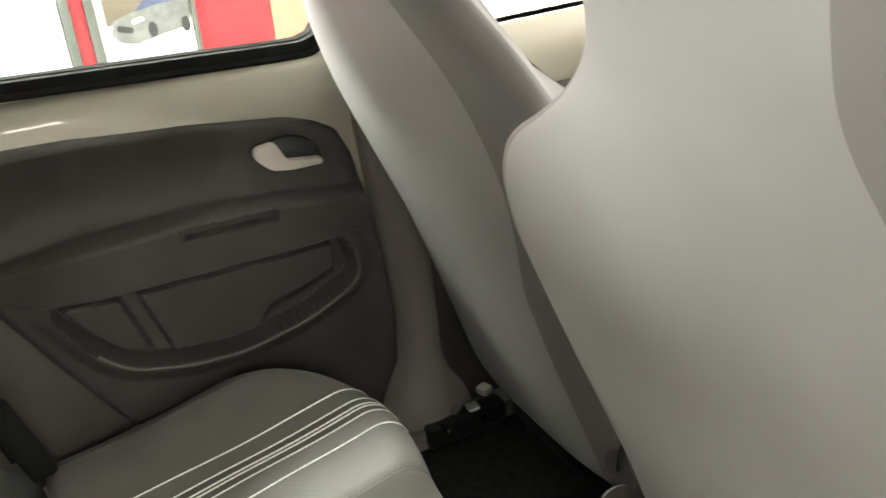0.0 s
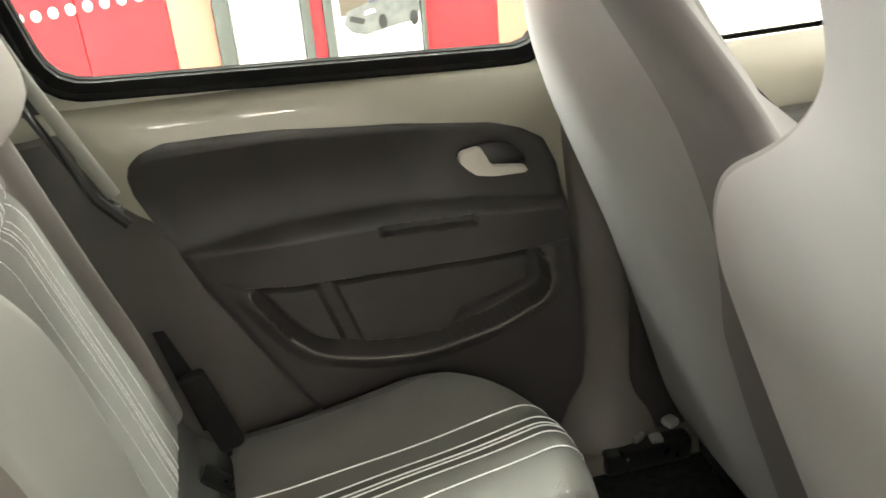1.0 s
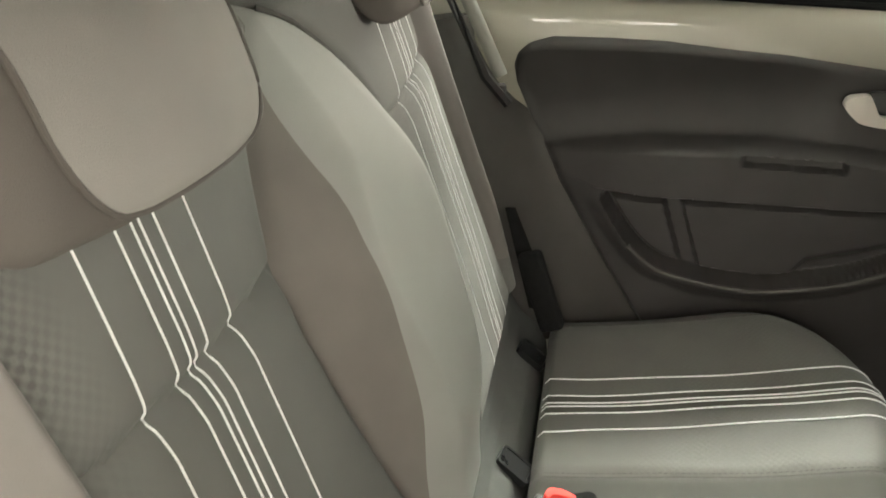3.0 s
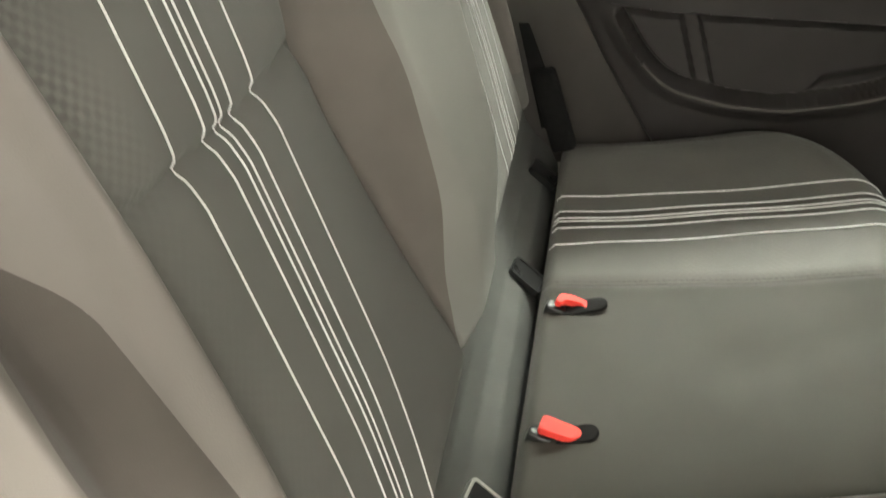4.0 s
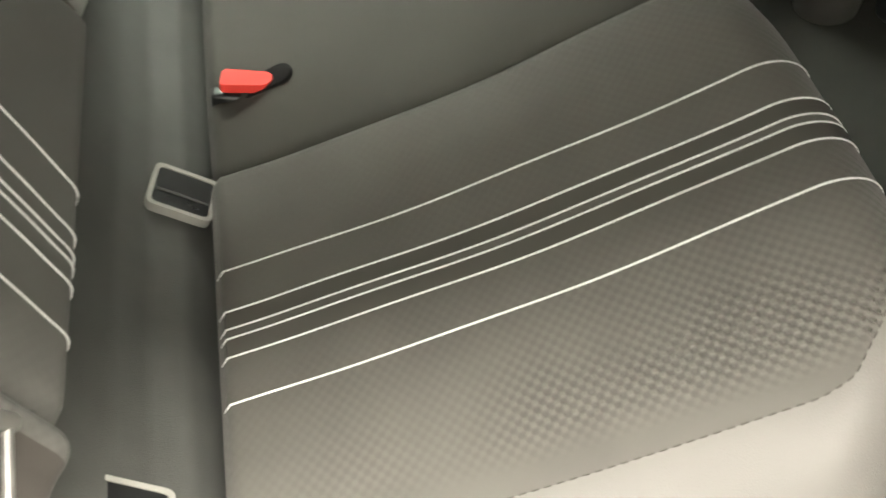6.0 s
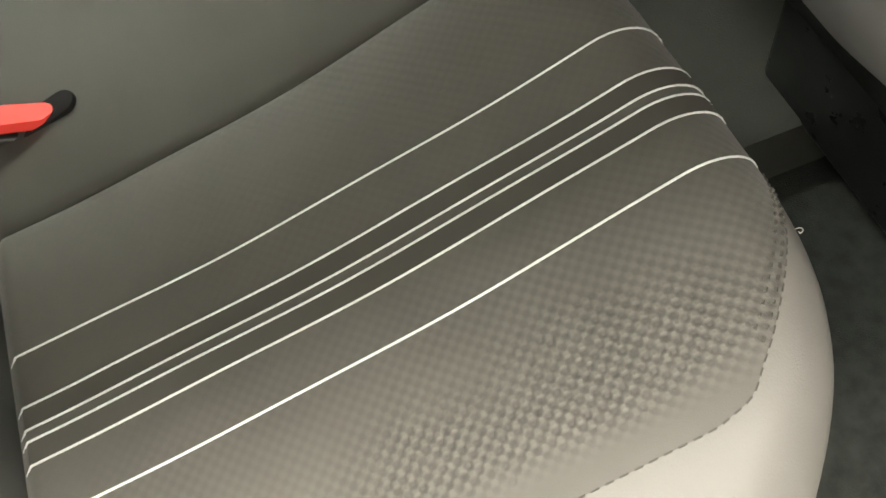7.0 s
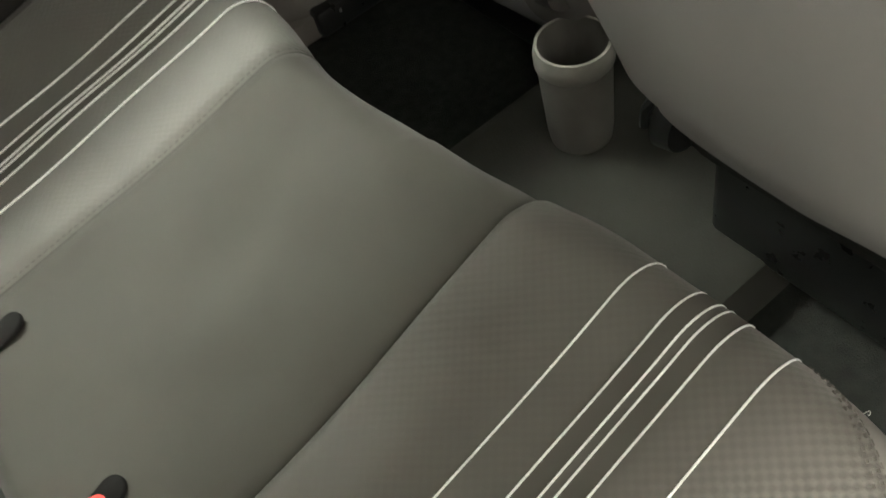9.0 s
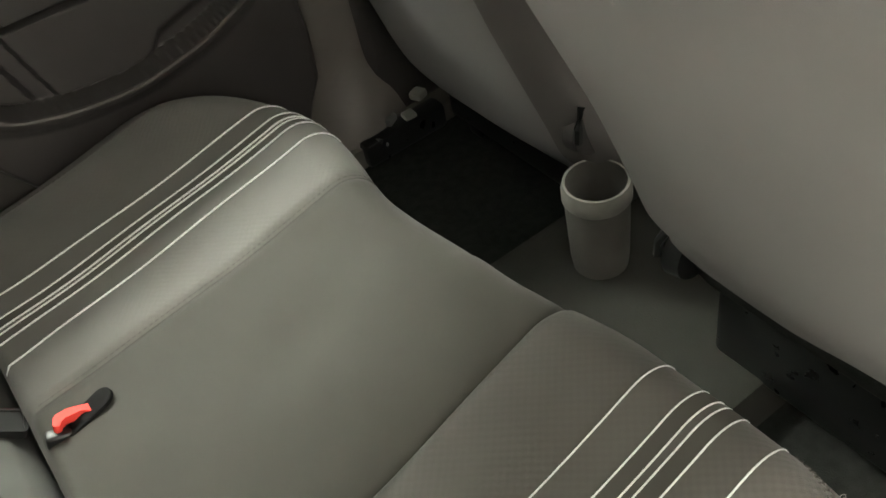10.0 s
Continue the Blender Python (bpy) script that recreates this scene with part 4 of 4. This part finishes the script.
def buckle(y, hooked):
    b = empty("belt_buckle", "red and black belt buckle sunk in the bench cushion" if not hooked else "red and black belt buckle tipped sideways in its slot", "belt buckle", "belt buckles of the bench", at=(0.04, y, 0.29))
    # dark oval well in the cushion
    oval = [(0.027 * (1 if math.cos(a) > 0 else -1) + 0.0135 * math.cos(a), 0.0125 * math.sin(a)) for a in [2 * math.pi * (k + 0.5) / 28 for k in range(28)]]
    part("well", outline_at(oval, Matrix.Translation((0.051, y + 0.002, 0.3185 + (0.0015 if y > 0 else 0.0))) @ Matrix.Rotation(radians(-13.5), 4, "Y") @ Matrix.Rotation(radians(7), 4, "Z"), 0.006), WEB, b, "black oval slot round the buckle")
    turn = Matrix.Rotation(radians(16), 4, "Y") @ Matrix.Rotation(radians(-8), 4, "Z")
    part("body", box(0.008, 0.044, y - 0.008, y + 0.008, 0.298, 0.3225, 0.004, 3, turn), GLOSS, b, "black buckle body")
    if hooked:
        part("button", outline_at(rounded([(-0.023, 0.010), (-0.016, 0.012), (-0.012, 0.002), (0.010, -0.003), (0.017, 0.003), (0.024, 0.0), (0.021, -0.010), (-0.004, -0.012), (-0.020, -0.006)], 0.004), Matrix.Translation((0.046, y + 0.003, 0.326)) @ turn, 0.010), RED, b, "bright red release button")
    else:
        part("button", outline_at(rounded([(-0.024, 0.013), (0.016, 0.009), (0.024, 0.000), (0.022, -0.010), (-0.023, -0.009)], 0.004), Matrix.Translation((0.047, y + 0.003, 0.328)) @ turn, 0.010), RED, b, "bright red release button")


def outline_at(pts, m, th):
    bm = outline_prism(pts, -th / 2, th / 2, 0.0015, 2)
    bmesh.ops.transform(bm, verts=bm.verts[:], matrix=m @ Matrix.Rotation(radians(90), 4, "X"))
    return bm


def headrest(yc, wide, dx, up, tall, tilt, name_label):
    h = empty("headrest", name_label, "headrest", "headrests of the rear bench", at=(-0.2, yc, 0.9))
    prof = [(-0.145, 0.886), (-0.114, 0.902), (-0.114, 0.925), (-0.130, 0.976), (-0.152, 1.002), (-0.20, 1.017), (-0.252, 1.013), (-0.266, 0.985), (-0.256, 0.961), (-0.225, 0.951), (-0.188, 0.934), (-0.162, 0.906)]
    prof = [(x + dx, 0.886 + (z - 0.886) * tall + up) for x, z in rounded(prof, 0.022, 4)]
    c = Vector((-0.195 + dx, 0.886 + 0.072 * tall + up))
    steps = [(-wide, 0.020), (-wide + 0.002, 0.012), (-wide + 0.006, 0.006), (-wide + 0.012, 0.002), (-wide + 0.02, 0.0), (-0.06, -0.003), (0.0, -0.004)]
    steps = steps + [(-y, e) for y, e in reversed(steps[:-1])]

    def ring(y, inset):
        out = []
        for p in prof:
            q = Vector(p) - c
            q = c + q * (1 - inset / q.length)
            out.append((q.x - 0.012 * (y / wide) ** 2, yc + y, q.y - tilt * y))
        return out

    bm = bmesh.new()
    rings = [[bm.verts.new(p) for p in ring(y, e)] for y, e in steps]
    for a, b in zip(rings, rings[1:]):
        for i in range(len(prof)):
            bm.faces.new((a[i], b[i], b[(i + 1) % len(prof)], a[(i + 1) % len(prof)]))
    part("pad", bm, CHEEK, h, "brown grey cover of the headrest, darkened for shade", sharp=60)

    # the paler front panel: from the lower front edge over the top, with rounded lower corners and a welted seam
    run = [0.0]
    for p, q in zip(prof, prof[1:]):
        run.append(run[-1] + (Vector(q) - Vector(p)).length)
    first = 0.036 * (1 + tall) / 2

    def face(y, d, off):
        i = max(k for k in range(len(run) - 1) if run[k] <= d)
        q = Vector(prof[i]).lerp(Vector(prof[i + 1]), (d - run[i]) / (run[i + 1] - run[i])) - c
        q = c + q * (1 + (0.003 + off - 0.004 * (abs(y) / wide) ** 2) / q.length)
        return (q.x - 0.012 * (y / wide) ** 2, yc + y, q.y - tilt * y)

    def half(d):
        k = min(1.0, (d - first) / 0.055)
        return 0.056 + (wide - 0.024 - 0.056) * (1 - (1 - k) ** 2.2) ** (1 / 2.2)

    last = first + 0.20 * (1 + tall) / 2
    part("front_panel", grid(lambda u, v: face((2 * u - 1) * half(lerp(first, last, v)), lerp(first, last, v), 0.0014), 40, 60), HEADREST, h, "paler grey vinyl front of the headrest", sharp=60)
    rim = [face(-half(lerp(last, first, k / 50)), lerp(last, first, k / 50), 0.0012) for k in range(51)]
    rim += [face(lerp(-0.056, 0.056, k / 12), first, 0.0012) for k in range(1, 12)]
    rim += [face(half(lerp(first, last, k / 50)), lerp(first, last, k / 50), 0.0012) for k in range(51)]
    part("seam", tube(rim, 0.0020, 6), CHEEK, h, "welted seam round the front panel")
    for e in (-1, 1):
        bm = bmesh.new()
        rings = [[bm.verts.new(p) for p in ring(e * (wide + out), inset)] for out, inset in ((-0.0060, 0.0055), (-0.0015, 0.0100), (0.0010, 0.0150), (0.0022, 0.0210))]
        for a, b in zip(rings, rings[1:]):
            for i in range(len(prof)):
                bm.faces.new((a[i], b[i], b[(i + 1) % len(prof)], a[(i + 1) % len(prof)]))
        r = rings[-1]
        mid = bm.verts.new(sum((v.co for v in r), Vector()) / len(r) + Vector((0, 0.004 * e, 0)))
        for i in range(len(r)):
            bm.faces.new((r[i], r[(i + 1) % len(r)], mid))
        part("end_panel", bm, CHEEK, h, "brown grey end of the headrest, darkened for shade", sharp=60)
    for y in (-0.05, 0.05):
        part("post", tube([(-0.235, yc + y, 0.84), (-0.235, yc + y, 0.965 + up)], 0.006, 10), STEEL, h, "steel headrest post")
        part("post_guide", tube([(-0.233, yc + y, 0.958), (-0.235, yc + y, 0.975)], 0.012, 12), BEZEL, h, "pale post guide")


rear_bench = empty("rear_bench_seat", "grey rear bench seat with dark striped fabric and vinyl bolsters", "car seat", at=(0.1, 0, 0.05))
bench(rear_bench)
backrest(rear_bench)
for yy in (-0.176, 0.221, 0.479):
    isofix(yy)
isofix(-0.474, -0.034, 0.030)
buckle(0.147, True)
buckle(-0.071, False)
headrest(-0.280, 0.138, -0.026, 0.070, 1.18, 0.15, "grey vinyl headrest on the rear backrest beside the open door")
headrest(0.320, 0.136, 0.0, 0.031, 1.0, 0.0, "grey vinyl headrest on the rear backrest beside the closed door")


def belts():
    s = empty("seat_belt", "black seat belt webbing running into a stalk beside the cushion", "seat belt", at=(-0.03, 0.54, 0.3))
    part("webbing", grid(lambda u, v: (lerp(-0.074, -0.034, v) + lerp(0.014, 0.040, v) * u, lerp(0.556, 0.535, v), lerp(0.53, 0.36, v)), 3, 16, (0.002, 0.002, 0)), WEB, s)
    part("stalk", box(-0.034, 0.006, 0.515, 0.540, 0.325, 0.47, 0.008, 3, Matrix.Rotation(radians(-16), 4, "Y")), WEB, s, "black plastic belt stalk")
    b = empty("belt_guide", "pale grey belt guide with two steel rods beside the backrest", "belt guide", at=(-0.06, -0.49, 0.42))
    ends = []
    for p in ((-0.058, -0.492, 0.544), (-0.055, -0.475, 0.500)):
        ball = bmesh.new()
        bmesh.ops.create_uvsphere(ball, u_segments=14, v_segments=10, radius=0.006, matrix=Matrix.Translation(p))
        ends.append(ball)
    part("cap", merge(tube([(-0.058, -0.492, 0.544), (-0.056, -0.487, 0.534), (-0.055, -0.482, 0.522), (-0.055, -0.475, 0.500)], 0.006, 12), *ends), GUIDE, b, "pale rounded cap")
    for y, z, drop in ((-0.488, 0.519, 0.011), (-0.481, 0.504, 0.022)):
        part("rod", tube([(-0.054, y, z), (-0.054, y - 0.05, z - drop * 0.5), (-0.054, y - 0.10, z - drop)], 0.0034, 8), STEEL, b, "steel guide rod")


belts()


# ---- front seats ----
NEAR_WIDTH = [(0.10, 0.21), (0.30, 0.212), (0.45, 0.196), (0.56, 0.224), (0.66, 0.274), (0.74, 0.308), (0.80, 0.330), (0.86, 0.320), (0.91, 0.284), (0.96, 0.199), (1.0, 0.146), (1.04, 0.116), (1.08, 0.116), (1.13, 0.122), (1.19, 0.11), (1.235, 0.07), (1.25, 0.02)]
FAR_WIDTH = [(0.10, 0.24), (0.30, 0.248), (0.48, 0.225), (0.60, 0.228), (0.69, 0.276), (0.77, 0.312), (0.83, 0.312), (0.885, 0.294), (0.92, 0.262), (0.96, 0.210), (1.0, 0.150), (1.03, 0.121), (1.06, 0.109), (1.10, 0.110), (1.15, 0.116), (1.20, 0.108), (1.235, 0.07), (1.25, 0.02)]


def front_seat(yc, xoff, lean, width, depth, panel, low, rise, curl, label):
    """width: half of it by height; depth: how far its edges turn forward; panel: how much of it the rear panel takes on either side, and how far it draws in."""
    s = empty("front_seat", label, "car seat", "front seats of the car", at=(0.75 + xoff, yc, 0.05))

    def rear_x(z):
        return xoff + 0.60 - lean * (z - 0.35) + 0.03 * smooth(1.10, 1.26, z)

    def half(z):
        return soft_table(width, z, 0.018)

    def skin(k, z):
        """The back of the seat: k from -1 to 1 across it, flat in the middle and rolling round to the sides."""
        out = smooth(0.92, 1.0, z)
        turn = depth * (1 - max(0.0, 1 - abs(k) ** 3.2) ** (1 / 2.6))
        return (rear_x(z) + turn + curl * smooth(low + 0.13, low, z) ** 2, yc + (half(z) + 0.013 * out) * k + math.copysign(0.013, yc) * out, z)

    def turn_in(z):
        """The rear panel draws in a little below the shoulder."""
        return panel[0] - panel[2] * smooth(0.97, 0.87, z)

    def rear(u, v):
        z = lerp(low + rise * smooth(0.2, -1.0, lerp(-panel[0], panel[1], u)), 1.25, v)
        return skin(lerp(-turn_in(z), panel[1], u), z)

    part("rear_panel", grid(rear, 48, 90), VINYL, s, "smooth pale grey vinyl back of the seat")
    for e in (-1, 1):
        def edge(u, v):
            z = lerp(low + (rise if e < 0 else 0), 1.25, v)
            if u < 0.4:
                return skin(e * lerp(turn_in(z) if e < 0 else panel[1], 1.0, 1 - (1 - u / 0.4) ** 2), z)
            a = Vector(skin(e, z))
            q = (u - 0.4) / 0.6
            deep = table([(0.1, 0.13), (0.6, 0.14), (0.76, 0.12), (0.84, 0.075), (0.90, 0.035), (1.0, 0.03), (1.25, 0.03)], z)
            return (a.x + deep * q, a.y - e * (0.02 + 0.055 * smooth(0.80, 0.90, z) * (1 - smooth(0.95, 1.05, z))) * q, a.z)
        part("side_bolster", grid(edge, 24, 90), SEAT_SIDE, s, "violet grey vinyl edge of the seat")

    def front(u, v):
        z = lerp(low, 1.25, v)
        w = half(z) - 0.02 - 0.055 * smooth(0.80, 0.90, z) * (1 - smooth(0.95, 1.05, z))
        deep = depth + table([(0.1, 0.13), (0.6, 0.14), (0.76, 0.12), (0.84, 0.075), (0.90, 0.035), (1.0, 0.03), (1.25, 0.03)], z)
        t = 2 * u - 1
        return (rear_x(z) + deep + 0.03 * math.cos(math.pi * t / 2) ** 0.5 * smooth(0.85, 1.0, z) - 0.05 * math.cos(math.pi * t / 2) ** 2 * smooth(1.0, 0.8, z), yc + w * t, z)

    part("front_pad", grid(front, 20, 60), FABRIC_BACK, s, "dark fabric front of the backrest")
    part("seat_cushion", box(xoff + 0.70, xoff + 1.20, yc - 0.25, yc + 0.25, 0.20, 0.36, 0.05, 4), CARPET, s, "black cloth lined seat cushion")
    part("seat_base", box(xoff + 0.72, xoff + 1.12, yc - 0.20, yc + 0.20, 0.09, 0.22, 0.01), GLOSS, s, "black seat base")
    for e in (-1, 1):
        shown = yc > 0 and e < 0
        hx, hy, hz = (xoff + 0.672, yc + e * 0.222, 0.308) if shown else (xoff + 0.715, yc + e * 0.235, 0.255)
        bm = bmesh.new()
        bmesh.ops.create_cone(bm, cap_ends=True, segments=28, radius1=0.040, radius2=0.036, depth=0.022, matrix=Matrix.Translation((hx, hy, hz)) @ Matrix.Rotation(radians(90), 4, "X"))
        part("hinge_cover", bm, DARK2 if shown else GLOSS, s, "dark round hinge cover")
        part("hinge_strap", tube([(hx - 0.023, hy + e * 0.011, hz + 0.05), (hx - 0.036, hy + e * 0.018, hz + 0.025), (hx - 0.038, hy + e * 0.018, hz + 0.005)], 0.006, 6), GLOSS, s, "black strap at the hinge")
    part("lower_lip", tube([Vector(rear(k / 30, 0.0)) + Vector((0.006, 0, 0.002)) for k in range(31)], 0.005, 6), GLOSS, s, "black lower edge of the seat back")
    for e in (-0.16, 0.16):
        part("seat_rail", box(xoff + 0.74, xoff + 1.2, yc + e - 0.018, yc + e + 0.018, 0.05, 0.085, 0.004), GLOSS, s, "black seat rail")
    return s


front_seat(-0.3185, -0.004, 0.2557, NEAR_WIDTH, 0.022, (0.62, 0.95, 0.06), 0.347, 0.079, 0.027, "pale grey vinyl backed front seat beside the open door")
front_seat(0.345, 0.075, 0.335, FAR_WIDTH, 0.085, (0.76, 0.76, 0.0), 0.165, 0.0, 0.04, "pale grey vinyl backed front seat beside the closed door")


def cup_holder():
    c = empty("cup_holder", "dark grey plastic cup holder standing on the centre tunnel", "cup holder", at=(0.722, 0.090, 0.10))
    prof = [(0.040, 0.098), (0.043, 0.12), (0.0465, 0.222), (0.0495, 0.226), (0.0495, 0.241), (0.0465, 0.252), (0.043, 0.252), (0.041, 0.244), (0.036, 0.14), (0.002, 0.14)]
    n = 40

    def turned(rows):
        bm = bmesh.new()
        rings = [[bm.verts.new((0.722 + 0.95 * r * math.cos(2 * math.pi * k / n), 0.090 + 0.95 * r * math.sin(2 * math.pi * k / n), z)) for k in range(n)] for r, z in rows]
        for a, b in zip(rings, rings[1:]):
            for k in range(n):
                bm.faces.new((a[k], a[(k + 1) % n], b[(k + 1) % n], b[k]))
        return bm

    part("wall", turned(prof[:3] + prof[6:]), CUP, c)
    part("rim", turned(prof[2:7]), RIM, c, "rim paler than the wall")


cup_holder()


def floor_bits():
    for k, (x, y, z, s) in enumerate([(0.70, 0.60, 0.105, 0.014), (0.735, 0.585, 0.10, 0.012), (0.67, 0.575, 0.085, 0.009), (0.77, 0.60, 0.12, 0.013)]):
        b = part("rail_bolt", box(x - s, x + s, y - s, y + s, z - s * 0.6, z + s * 0.6, s * 0.4, 2, Matrix.Rotation(0.5 + k, 4, "Z")), STEEL if k % 2 == 0 else BEZEL)
        tagged(b, "zinc plated bolt head of the seat rail", "bolt", "bolts of the seat rail")
    r = part("rail_end", box(0.63, 0.80, 0.565, 0.605, 0.052, 0.10, 0.008), GLOSS)
    tagged(r, "black steel end of the seat rail", "seat rail")


floor_bits()
